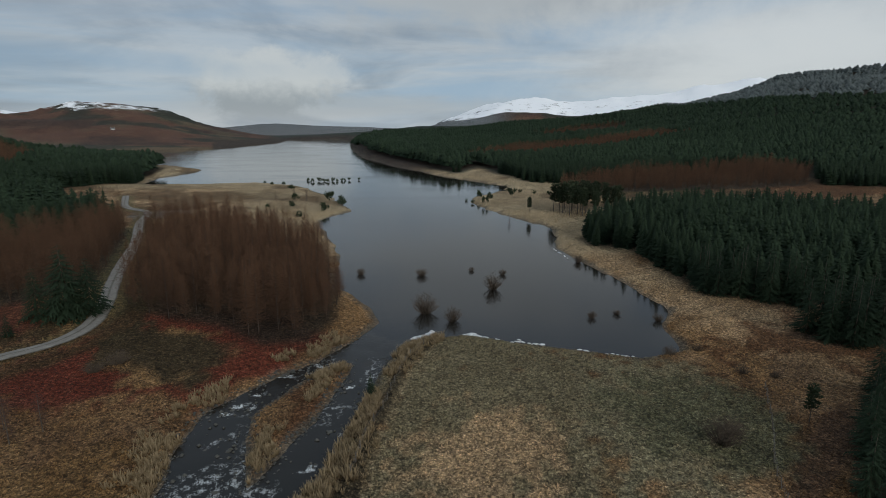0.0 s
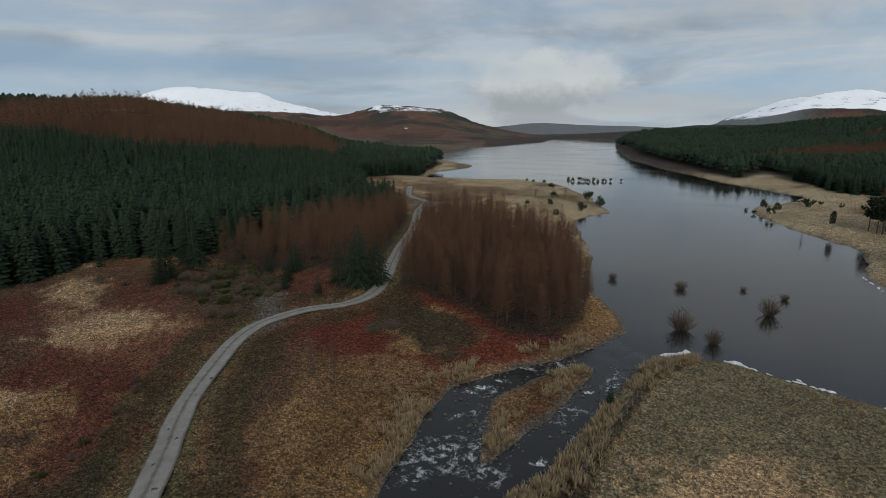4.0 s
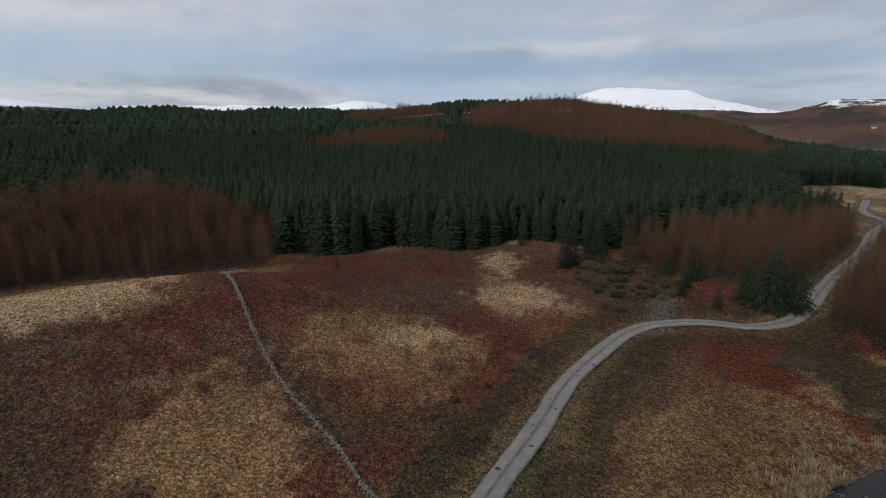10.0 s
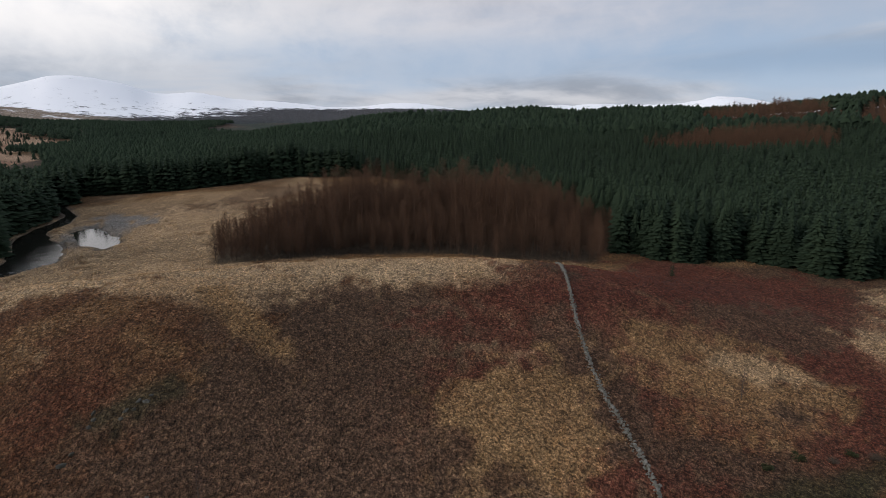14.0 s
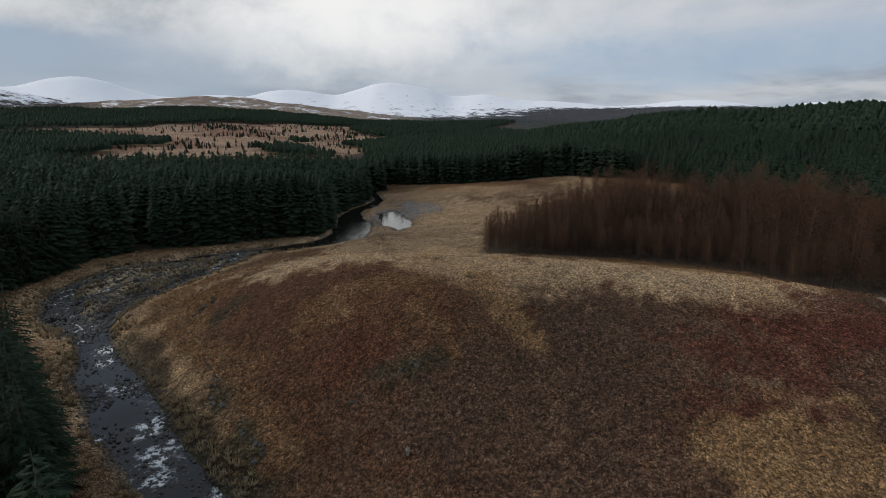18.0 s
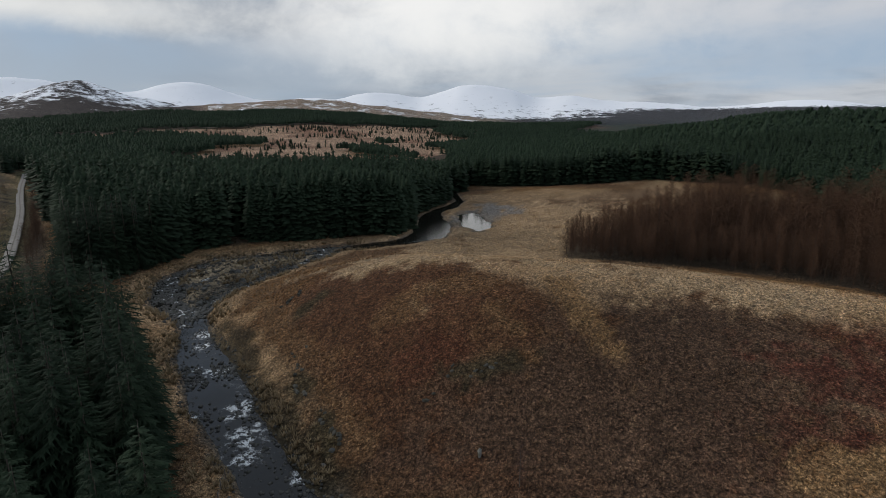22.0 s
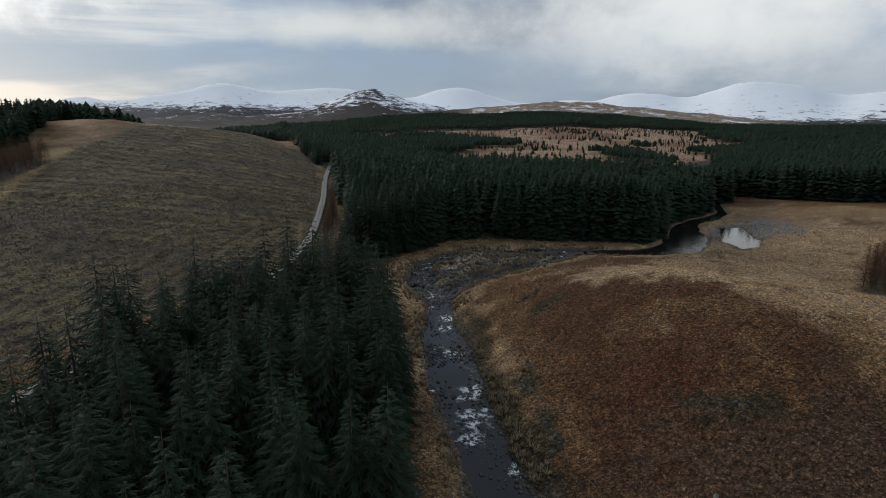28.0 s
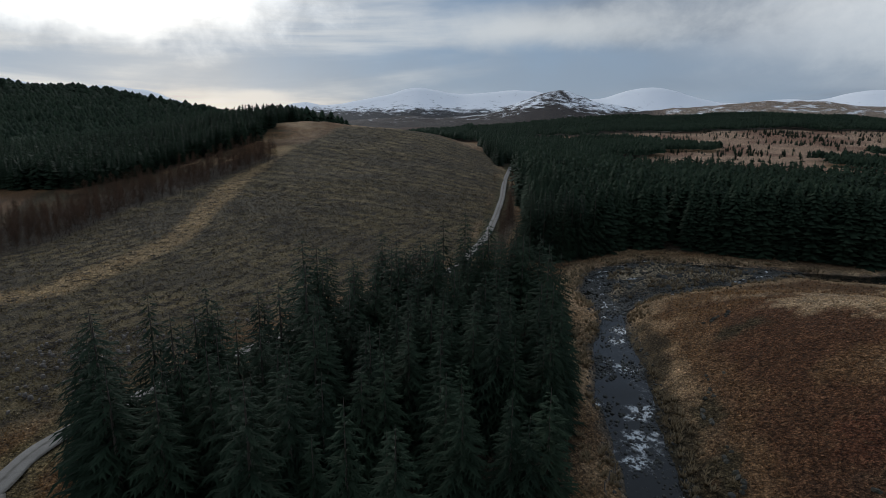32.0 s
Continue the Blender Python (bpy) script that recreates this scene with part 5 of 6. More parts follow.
def grow(kinds, spots, group, wide=1.0):
    """Stands copies of the kinds at the spots; the first of each kind is used itself."""
    for i, (x, y, z, tall) in enumerate(spots):
        k = kinds[i % len(kinds)]
        ob = k if i < len(kinds) else copy_thing(k, Matrix())
        place(ob, x, y, z, tall, wide * rng.uniform(0.88, 1.14), rng.uniform(0, 360))
        tagged(ob, group=group)


def standing(spots):
    """Spots of x, y, height with the ground's height filled in."""
    xs, ys = np.array([s[0] for s in spots], float), np.array([s[1] for s in spots], float)
    return [(x, y, z - 0.1, s[2]) for x, y, z, s in zip(xs, ys, height(xs, ys), spots)]


SPRUCE_TRUNK, LARCH_TRUNK = trunk_mesh("trunk", 0.011), trunk_mesh("trunk", 0.0065, 6, M_DARK_BARK)
LONE = [(-119, 81, 11.2), (-122, 85, 15.0), (-132, 100, 18.8), (-138, 116, 15.0), (-120, 109, 8.8), (-117, 112, 7.5), (-103, 101, 6.9), (-97, 104, 10.6), (-80, 93, 5.0),
        (-89, 92, 7.5), (-136, 23, 3.8), (-148, 84, 6.9), (-124, 95, 12.5), (-93, 97, 6.2), (-11, 75, 4.0), (8, -128, 12.5), (-2, -139, 11.2), (-6, -146, 13.8)]
spruces = [tree_kind("spruce_tree", spruce_near(18, 9, 0.225), SPRUCE_TRUNK, M_SPRUCE, "tall dark green spruce with drooping boughs", "tree") for _ in range(5)]
grow(spruces, NEAR["spruce"] + standing(LONE), "spruces at the edges of the plantations", 1.2)
broad = [tree_kind("spruce_tree", spruce_near(17, 10, 0.34), SPRUCE_TRUNK, M_SPRUCE, "broad full-skirted spruce beside the gravel road", "tree") for _ in range(2)]
grow(broad, standing([(-75, 102, 14.5), (-78, 106, 15), (-72.5, 105.5, 12.5), (-81, 102, 11)]), "broad spruces by the road")
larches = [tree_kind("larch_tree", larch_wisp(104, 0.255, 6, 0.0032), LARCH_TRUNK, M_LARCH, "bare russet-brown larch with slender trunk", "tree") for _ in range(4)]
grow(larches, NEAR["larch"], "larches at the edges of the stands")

# ---- single things on the land ----
M_TWIG = material("willow_twigs", plant_look((0.050, 0.040, 0.032), (0.095, 0.075, 0.058), (0.13, 0.10, 0.075)))
M_BIRCH = material("birch_twigs", plant_look((0.055, 0.035, 0.032), (0.10, 0.065, 0.055), (0.12, 0.075, 0.06)))
M_PINE = material("pine_needles", plant_look((0.020, 0.030, 0.018), (0.040, 0.055, 0.030), (0.075, 0.090, 0.055)))
M_GORSE = material("gorse", plant_look((0.025, 0.032, 0.014), (0.055, 0.062, 0.028), (0.10, 0.095, 0.05)))
M_STONE = material("dyke_stone", stone_look((0.10, 0.095, 0.08), (0.21, 0.20, 0.175), (0.075, 0.072, 0.042)))
M_ROCK = material("river_rock", stone_look((0.035, 0.034, 0.033), (0.10, 0.098, 0.09), (0.045, 0.045, 0.03)))
M_CRAG = material("crag_rock", stone_look((0.026, 0.024, 0.018), (0.085, 0.080, 0.066), (0.036, 0.034, 0.015)))
M_POST = material("weathered_post", plain_look((0.075, 0.062, 0.05), (0.16, 0.14, 0.12), 4.0))
M_ICE = material("drift_snow", plain_look((0.42, 0.43, 0.44), (0.72, 0.73, 0.74), 1.5, 0.7))
M_WIRE = material("fence_wire", plain_look((0.10, 0.10, 0.10), (0.18, 0.17, 0.16), 4.0, 0.5))


def twig_dome(stems, twigs, spread=0.9, thick=0.012):
    """A leafless bush: stems that fan out from the root, with twigs; 1 m tall, about 1 m in reach."""
    v, f, tip = [], [], []

    def blade(a, b, w, ta, tb):
        d = Vector(b) - Vector(a)
        s = d.cross(Vector((rng.uniform(-1, 1), rng.uniform(-1, 1), 0.3))).normalized() * w
        n = len(v)
        v.extend((tuple(Vector(a) - s), tuple(Vector(a) + s), tuple(b)))
        tip.extend((ta, ta, tb))
        f.append((n, n + 1, n + 2))
    for _ in range(stems):
        w, t = rng.uniform(0, 2 * math.pi), math.sqrt(rng.uniform(0.02, 1))
        out = spread * t
        end = Vector((math.cos(w) * out, math.sin(w) * out, math.sqrt(max(0.05, 1 - 0.85 * t * t)) * rng.uniform(0.8, 1.05)))
        root = Vector((end.x * 0.12, end.y * 0.12, -0.05))
        blade(root, end, thick, 0, 0.6)
        for _k in range(twigs):
            u = rng.uniform(0.35, 0.95)
            a = root.lerp(end, u)
            b = a + Vector((rng.uniform(-1, 1), rng.uniform(-1, 1), rng.uniform(0.0, 1.0))) * 0.28
            blade(a, b, thick * 0.55, 0.3, 1.0)
    return np.array(v), np.array(f), np.array(tip)


def tuft_cloud(clumps, per, size):
    """Needle tufts in clumps: a list of centre, reach."""
    v, f, tip = [], [], []
    for c, reach in clumps:
        for _ in range(per):
            d = Vector(rng.normal(0, 1, 3)).normalized()
            a = Vector(c) + Vector((d.x * reach, d.y * reach, d.z * reach * 0.6)) * rng.uniform(0.35, 1.0)
            n = len(v)
            up = Vector((d.x, d.y, abs(d.z) * 0.6 + 0.3)).normalized()
            s = up.cross(Vector(rng.normal(0, 1, 3))).normalized() * size * 0.45
            v.extend((tuple(a - s), tuple(a + s), tuple(a + up * size)))
            tip.extend((0.0, 0.1, 0.9 if d.z > 0 else 0.2))
            f.append((n, n + 1, n + 2))
    return np.array(v), np.array(f), np.array(tip)


def pine_crown():
    clumps = []
    for k in range(16):
        h = 0.42 + 0.56 * k / 15
        w = k * 2.4 + rng.uniform(-0.5, 0.5)
        out = 0.085 * (1.1 - abs(h - 0.7) * 1.4) * rng.uniform(0.4, 1.0)
        clumps.append(((math.cos(w) * out * 1.5, math.sin(w) * out * 1.5, h), rng.uniform(0.07, 0.115)))
    return tuft_cloud(clumps, 52, 0.05)


def shrub_crown():
    clumps = [((rng.uniform(-0.55, 0.55), rng.uniform(-0.55, 0.55), rng.uniform(0.15, 0.65)), rng.uniform(0.22, 0.4)) for _ in range(9)]
    return tuft_cloud(clumps, 40, 0.16)


def bush_kind(name, crown, mat, label, category="bush"):
    ob = new(name)
    v, f, tip = crown
    child("crown", mesh_from("crown", v, f, [mat], False, tip=tip), ob)
    child("stem", trunk_mesh("stem", 0.03, 5), ob, m=Matrix.Diagonal((1, 1, 0.5, 1)))
    return tagged(ob, label, category)


def in_water(spots):
    return [(x, y, -0.15, h) for x, y, h in spots]


def thicket(count):
    """Spots in the rough corner between the road's bend and the plantation."""
    gg = np.random.default_rng(83)
    spots = []
    while len(spots) < count:
        x, y = gg.uniform(-124, -84), gg.uniform(74, 102)
        if inside([(-122, 86), (-104, 75), (-90, 76), (-86, 84), (-92, 94), (-108, 101), (-122, 98)], np.array([x]), np.array([y]))[0] < 0:
            spots.append((x, y, gg.uniform(1.0, 2.6)))
    return spots


THICKET = thicket(52)
# drowned willows in the loch's end and willow scrub on the land
willows = [bush_kind("willow_bush", twig_dome(150, 3, 0.72), M_TWIG, "leafless rounded willow bush standing in shallow loch water") for _ in range(3)]
grow(willows, in_water([(-4, 113, 5.2), (2, 108, 3.6), (12.5, 131, 4.6), (-6, 144, 2.6), (-23, 145, 2.3), (8, 149, 1.6), (16.5, 145, 2.0), (32, 110, 1.9),
                        (38, 112, 1.5), (45.5, 108, 2.2), (41, 159, 3.0), (40.5, 90, 2.3)]), "drowned willows in the loch")
scrub = [bush_kind("willow_scrub", twig_dome(170, 3, 0.95), M_TWIG, "bare grey-brown willow scrub on rough grass") for _ in range(3)]
grow(scrub, standing([(34, 59, 3.6), (36, 61, 2.8), (-89, 71, 3.0), (-86, 73, 2.6), (-54, 83, 2.6), (-56, 80, 2.0), (-73, 44, 1.5), (-92, 80, 2.0), (-105, 85, 2.4), (-108, 78, 2.0),
                      (-112, 90, 2.6), (-100, 92, 2.2), (-96, 84, 1.9), (-125, 76, 1.6), (48, 80, 1.8), (52, 78, 1.5), (46, 91, 1.6), (-66, 35, 1.1),
                      (-70, 39, 1.2), (-64, 30, 1.0), (-76, 46, 1.3)] + THICKET[30:]), "willow scrub")
gorse = [bush_kind("gorse_bush", shrub_crown(), M_GORSE, "dense dark olive gorse bush on the moor") for _ in range(3)]
grow(gorse, standing([(-98, 76, 1.9), (-94, 78, 1.6), (-102, 80, 1.5), (-99, 83, 1.8), (-107, 82, 1.6), (-93, 84, 1.4), (-110, 86, 1.5), (-104, 96, 1.6), (-63, 26, 1.0), (-60, 22, 0.9),
                      (-66, 33, 1.1), (-90, 76, 1.3), (-116, 84, 1.4), (-97, 96, 1.5), (-111, 97, 1.7)] + THICKET[:30]), "gorse bushes")
# shoreline trees and islet shrubs
shore = [bush_kind("alder_bush", shrub_crown(), M_PINE, "small dark evergreen shrub at the loch's edge") for _ in range(3)]
grow(shore, standing([(-63, 298, 6.5), (-54, 284, 6.5), (-57, 256, 5.5), (-80, 290, 5), (-64, 237, 4), (21, 308, 6), (22, 282, 4.5), (26, 300, 5), (40, 318, 6),
                      (46, 322, 3), (54, 318, 3), (62, 316, 3), (70, 312, 3), (44, 330, 3), (-118, 372, 3.2), (-125, 378, 2.6), (-112, 378, 3), (-100, 352, 4), (-96, 345, 3), (-76, 268, 4), (-86, 262, 3)]) +
     in_water([(-95, 414, 3.6), (-84, 413, 4.2), (-78, 416, 3.4), (-73, 420, 3.0), (-90, 412, 3.2), (-99, 408, 4.0), (-66, 424, 2.4), (-104, 416, 3.4), (-87, 408, 3.6), (-92, 410, 3.2), (-81, 412, 3.0), (-76, 417, 2.8), (16, 290, 2.4), (13, 300, 2.0)]),
     "shrubs along the shore", 0.5)
pines = [tree_kind("pine_tree", pine_crown(), trunk_mesh("trunk", 0.016), M_PINE, "tall Scots pine with bare trunk and flat crown", "tree") for _ in range(4)]
grow(pines, standing([(52, 252, 13), (55, 246, 14), (57, 241, 13), (60, 250, 14), (62, 238, 12.5), (65, 244, 14), (68, 240, 13.5), (70, 246, 14), (73, 241, 12), (58, 256, 13),
                      (66, 253, 14), (75, 249, 13), (40, 248, 7.5), (48, 64, 5.2), (80, 246, 12), (63, 258, 13), (54, 249, 12), (59, 245, 13), (64, 249, 13), (67, 236, 11), (71, 251, 13), (77, 243, 12), (61, 243, 12), (69, 257, 12)]), "pines on the eastern shore")
birches = [tree_kind("birch_sapling", larch_wisp(46, 0.26, 5, 0.0045), trunk_mesh("trunk", 0.012, 5), M_BIRCH, "slender leafless birch sapling on the moor", "tree") for _ in range(3)]
grow(birches, standing([(-75, 23, 4.5), (-54, 60, 6.5), (-57, 63, 6), (-52, 63, 6), (-37, -33, 5.5), (19, -129, 8), (21, -123, 7), (13, -126, 7.5), (16, -132, 6.5), (4, -147, 7),
                        (25, -120, 6), (9, -141, 7), (28, 226, 5), (-74, 290, 7), (-82, 296, 6), (-88, 282, 6), (-26, 128, 6), (-27, 118, 7)]), "birch saplings")

# small trees dotted over the far clearing, and a few young spruces round the pond meadow
g = np.random.default_rng(21)
cx, cy = g.uniform(-800, -110, 5200), g.uniform(-990, -460, 5200)
m = (open_moor(cx, cy) < -4) & (fbm(cx, cy, 45, 3, 15) > -0.1)
cx, cy = cx[m][:1000], cy[m][:1000]
joined("young_spruces", SPRUCE_BACK, cx, cy, height(cx, cy) - 0.1, g.uniform(1.5, 7.5, len(cx)), np.full(len(cx), 1.3), M_SPRUCE,
       "scattered young spruces on a pale moorland clearing", "trees")


# ---- rocks ----
def stone_mesh(name, mat, seed, flat=0.7, rough=0.22):
    """A rounded, broken stone about 1 m across."""
    gg = np.random.default_rng(seed)
    bm = bmesh.new()
    bmesh.ops.create_icosphere(bm, subdivisions=1, radius=0.5)
    cut = [Vector(gg.normal(0, 1, 3)).normalized() for _ in range(4)]
    for v in bm.verts:
        for c in cut:
            d = v.co.dot(c)
            if d > 0.33:
                v.co -= c * (d - 0.33)
        v.co *= 1 + gg.uniform(-rough, rough) * 0.5
        v.co.z *= flat
    me = bpy.data.meshes.new(name)
    bm.to_mesh(me)
    bm.free()
    me.materials.append(mat)
    return me


BOULDERS = [stone_mesh("boulder", M_ROCK, 40 + k) for k in range(6)]


def river_boulders():
    """Boulders in and beside the broken water."""
    spots, gg = [], np.random.default_rng(31)
    for fx, fy, fr, _ in RAPIDS:
        for _k in range(8):
            spots.append((fx + gg.normal(0, fr * 0.9), fy + gg.normal(0, fr * 0.9), gg.uniform(0.45, 1.25)))
    gg.shuffle(spots)
    spots = spots[:170]
    while len(spots) < 296:
        x, y = gg.uniform(-84, -24), gg.uniform(-166, -118)
        if float(inside(BAR, np.array([x]), np.array([y]))[0]) < 5:
            spots.append((x, y, gg.uniform(0.8, 2.3)))
    for x, y, s in spots:
        z = max(ground_z(x, y), -0.25)
        ob = new("boulder", BOULDERS[int(gg.integers(6))])
        ob.matrix_basis = pose(x, y, z + 0.06 * s, gg.uniform(-20, 20), gg.uniform(-20, 20), gg.uniform(0, 360))
        ob.scale = (s, s * gg.uniform(0.7, 1.1), s * gg.uniform(0.7, 1.0))
        tagged(ob, "dark wet boulder in the river's rapids", "boulder", "river boulders")


river_boulders()


def cobble_banks():
    """Small stones along the river's edges and on the bar."""
    gg = np.random.default_rng(33)
    px, py = gg.uniform(-90, 0, 60000), gg.uniform(-180, 105, 60000)
    gap = water_gap(px, py)
    ok = (np.abs(gap - 0.2) < 1.3) | ((inside(BAR, px, py) < 2) & (gap > -0.5))
    ok &= (np.hypot(px, py) > 44)
    px, py = px[ok][:6500], py[ok][:6500]
    v = np.array([(0.5, 0, 0), (0, 0.5, 0.05), (-0.5, 0.05, 0), (0.05, -0.5, 0), (0.05, 0.02, 0.36), (0, 0, -0.3)])
    f = np.array([(0, 1, 4), (1, 2, 4), (2, 3, 4), (3, 0, 4), (1, 0, 5), (2, 1, 5), (3, 2, 5), (0, 3, 5)])
    n = len(px)
    size = gg.uniform(0.2, 0.75, n) ** 1.3
    joined("cobbles", [(v, f, np.zeros(6))], px, py, np.maximum(height(px, py), -0.08) + 0.04, size, np.full(n, 1.0), M_ROCK,
           "dark cobbles strewn along the river banks", "stones")


cobble_banks()


def channel_stones():
    """Stones that break the surface in the shallow reaches."""
    gg = np.random.default_rng(35)
    sx, sy = [], []
    for fx, fy, fr, _ in RAPIDS:
        some = 16 if fy > 40 else 60
        sx += list(fx + gg.normal(0, fr * 1.5, some))
        sy += list(fy + gg.normal(0, fr * 1.5, some))
    sx, sy = np.array(sx), np.array(sy)
    gap = water_gap(sx, sy)
    ok = (gap > -3.2) & (gap < 0.5)
    sx, sy = sx[ok], sy[ok]
    bx, by = gg.uniform(-88, -22, 9000), gg.uniform(-168, -115, 9000)
    ok = (inside(BAR, bx, by) < 6) & (fbm(bx, by, 9, 3, 12) > -0.25) & (water_gap(bx, by) < 1.5)
    islet = np.min([np.hypot((bx - a) / c, (by - b) / d) for a, b, c, d, _ in ISLETS], axis=0)
    ok &= islet > 0.9
    bx, by = bx[ok][:1900], by[ok][:1900]
    sx, sy = np.r_[sx, bx], np.r_[sy, by]
    v = np.array([(0.5, 0, 0), (0.1, 0.5, 0.05), (-0.45, 0.15, 0), (0.05, -0.5, 0.1), (0.05, 0.02, 0.4), (0, 0, -0.4)])
    f = np.array([(0, 1, 4), (1, 2, 4), (2, 3, 4), (3, 0, 4), (1, 0, 5), (2, 1, 5), (3, 2, 5), (0, 3, 5)])
    joined("river_stones", [(v, f, np.zeros(6))], sx, sy, np.maximum(height(sx, sy), 0.0) + 0.05, np.where(np.arange(len(sx)) < len(sx) - len(bx), gg.uniform(0.2, 0.8, len(sx)), gg.uniform(0.25, 1.1, len(sx))), np.full(len(sx), 1.0), M_ROCK,
           "dark wet stones breaking the shallow river", "stones")


channel_stones()


SLABS = [stone_mesh("slab", M_CRAG, 300 + k, 0.95, 0.34) for k in range(6)]


def outcrop(x, y, reach, tall, turn, seed):
    """Slabs of rock breaking out of the slope."""
    gg = np.random.default_rng(seed)
    ob = tagged(new("rock_outcrop"), "lichen-grey rock outcrop breaking through the heather slope", "rock", "outcrops on the knoll")
    z0 = ground_z(x, y)
    ob.matrix_basis = pose(x, y, z0, 0, 0, turn)
    count = max(2, int(reach * 3.5))
    for k in range(count):
        u, w = (k / max(1, count - 1) - 0.5) * 2 * reach, gg.normal(0, 0.6)
        c, s_ = math.cos(radians(turn)), math.sin(radians(turn))
        dz = ground_z(x + u * c - w * s_, y + u * s_ + w * c) - z0
        st = child("slab", SLABS[int(gg.integers(6))], ob, m=pose(u, w, dz - tall * 0.05, gg.uniform(-30, 30), gg.uniform(-25, 25), gg.uniform(-40, 40)))
        st.scale = (gg.uniform(0.6, 1.3), gg.uniform(0.5, 1.0), tall * gg.uniform(0.6, 1.3))


for k, (x, y, reach, tall, turn) in enumerate([(-41, -97, 2.4, 1.1, 20), (-31, -73, 1.3, 1.3, 60), (-29, -68, 1.5, 1.1, 75), (-28, -60, 1.3, 1.0, 80), (-27.5, -55, 1.5, 1.4, 70),
                                               (-46, -48, 1.8, 0.6, -35), (-43, -52, 0.9, 0.6, 20), (-39, -50, 0.6, 0.6, 15), (-33, -78, 1.0, 0.8, 40)]):
    outcrop(x, y, reach, tall, turn, 60 + k)


upright = new("standing_stone", stone_mesh("standing_stone", M_STONE, 333, 1.0, 0.3))
upright.matrix_basis = pose(-37, -39, ground_z(-37, -39) + 0.35, 8, -6, 30)
upright.scale = (0.75, 0.55, 1.5)
tagged(upright, "pale upright weathered stone in the heather", "stone")


# ---- snow and ice washed up along the loch's southern edge ----
def drift(x, y, la, lb, turn, tall, seed):
    gg = np.random.default_rng(seed)
    bm = bmesh.new()
    bmesh.ops.create_icosphere(bm, subdivisions=2, radius=1.0)
    for v in bm.verts:
        k = 1 + 0.45 * noise.noise(v.co * 1.9 + Vector((seed, 0, 0))) + 0.2 * noise.noise(v.co * 5 + Vector((0, seed, 0)))
        v.co = Vector((v.co.x * la * k, v.co.y * lb * k, v.co.z * tall * k))
    me = bpy.data.meshes.new("snow_drift")
    bm.to_mesh(me)
    bm.free()
    me.polygons.foreach_set("use_smooth", [True] * len(me.polygons))
    me.materials.append(M_ICE)
    ob = new("snow_drift", me)
    ob.matrix_basis = pose(x, y, max(ground_z(x, y), 0.0), 0, 0, turn)
    return tagged(ob, "crust of white snow and ice at the water's edge", "snow", "snow along the shore")


def drifts():
    gg = np.random.default_rng(17)
    k = 0
    for ax, ay, bx, by, count, big in ((-6, 96.5, -1, 103, 9, 1.0), (3, 101, 9, 98.5, 10, 0.8), (9, 98.5, 19, 95.2, 12, 0.5), (25, 92.6, 34, 89.6, 9, 0.5), (39, 164, 37, 180, 5, 1.0)):
        for u in gg.uniform(0, 1, count):
            size = big * gg.uniform(0.35, 1.0)
            turn = math.degrees(math.atan2(by - ay, bx - ax)) + gg.uniform(-20, 20)
            drift(ax + u * (bx - ax) + gg.normal(0, 0.3), ay + u * (by - ay) + gg.normal(0, 0.35), size * 1.3, size * 0.5, turn, 0.12 + 0.2 * size, 80 + k)
            k += 1


drifts()


# ---- fences ----
def post_mesh(seed):
    gg = np.random.default_rng(seed)
    bm = bmesh.new()
    bmesh.ops.create_cone(bm, cap_ends=True, segments=7, radius1=0.065, radius2=0.055, depth=1.5)
    for v in bm.verts:
        v.co.x += gg.uniform(-0.008, 0.008)
        v.co.z += 0.55 + (0.03 * v.co.x / 0.05 if v.co.z > 0 else 0)
    me = bpy.data.meshes.new("post")
    bm.to_mesh(me)
    bm.free()
    me.materials.append(M_POST)
    return me


POSTS = [post_mesh(k) for k in range(3)]


def fence(line, label, gap_=2.4):
    pts = rounded(line, gap_)
    ob = tagged(new("fence"), label, "fence")
    x0, y0 = pts[0]
    z0 = ground_z(x0, y0)
    ob.matrix_basis = pose(x0, y0, z0)
    heads = []
    for i, (x, y) in enumerate(pts):
        z = ground_z(x, y)
        child("post", POSTS[i % 3], ob, m=pose(x - x0, y - y0, z - z0, rng.uniform(-7, 7), rng.uniform(-7, 7), rng.uniform(0, 360)))
        heads.append((x - x0, y - y0, z - z0))
    for h in (0.45, 0.85, 1.15):
        cu = bpy.data.curves.new("wire", "CURVE")
        cu.dimensions, cu.bevel_depth, cu.bevel_resolution = "3D", 0.008, 0
        sp = cu.splines.new("POLY")
        sp.points.add(len(heads) - 1)
        for p, (x, y, z) in zip(sp.points, heads):
            p.co = (x, y, z + h, 1)
        cu.materials.append(M_WIRE)
        child("wire", cu, ob)


fence([(48, 74), (42, 62), (38, 55), (35, 48)], "old leaning wooden post and wire fence along the pasture")
fence([(2, 107), (-1.5, 97), (-4.5, 90), (-6.5, 84), (-7.5, 77), (-8.5, 69), (-10, 62), (-10.5, 54)], "line of old fence posts along a turf bank by the river")
fence([(-12.5, -48), (-13, -54), (-15, -58)], "short weathered fence on the wooded river bank")


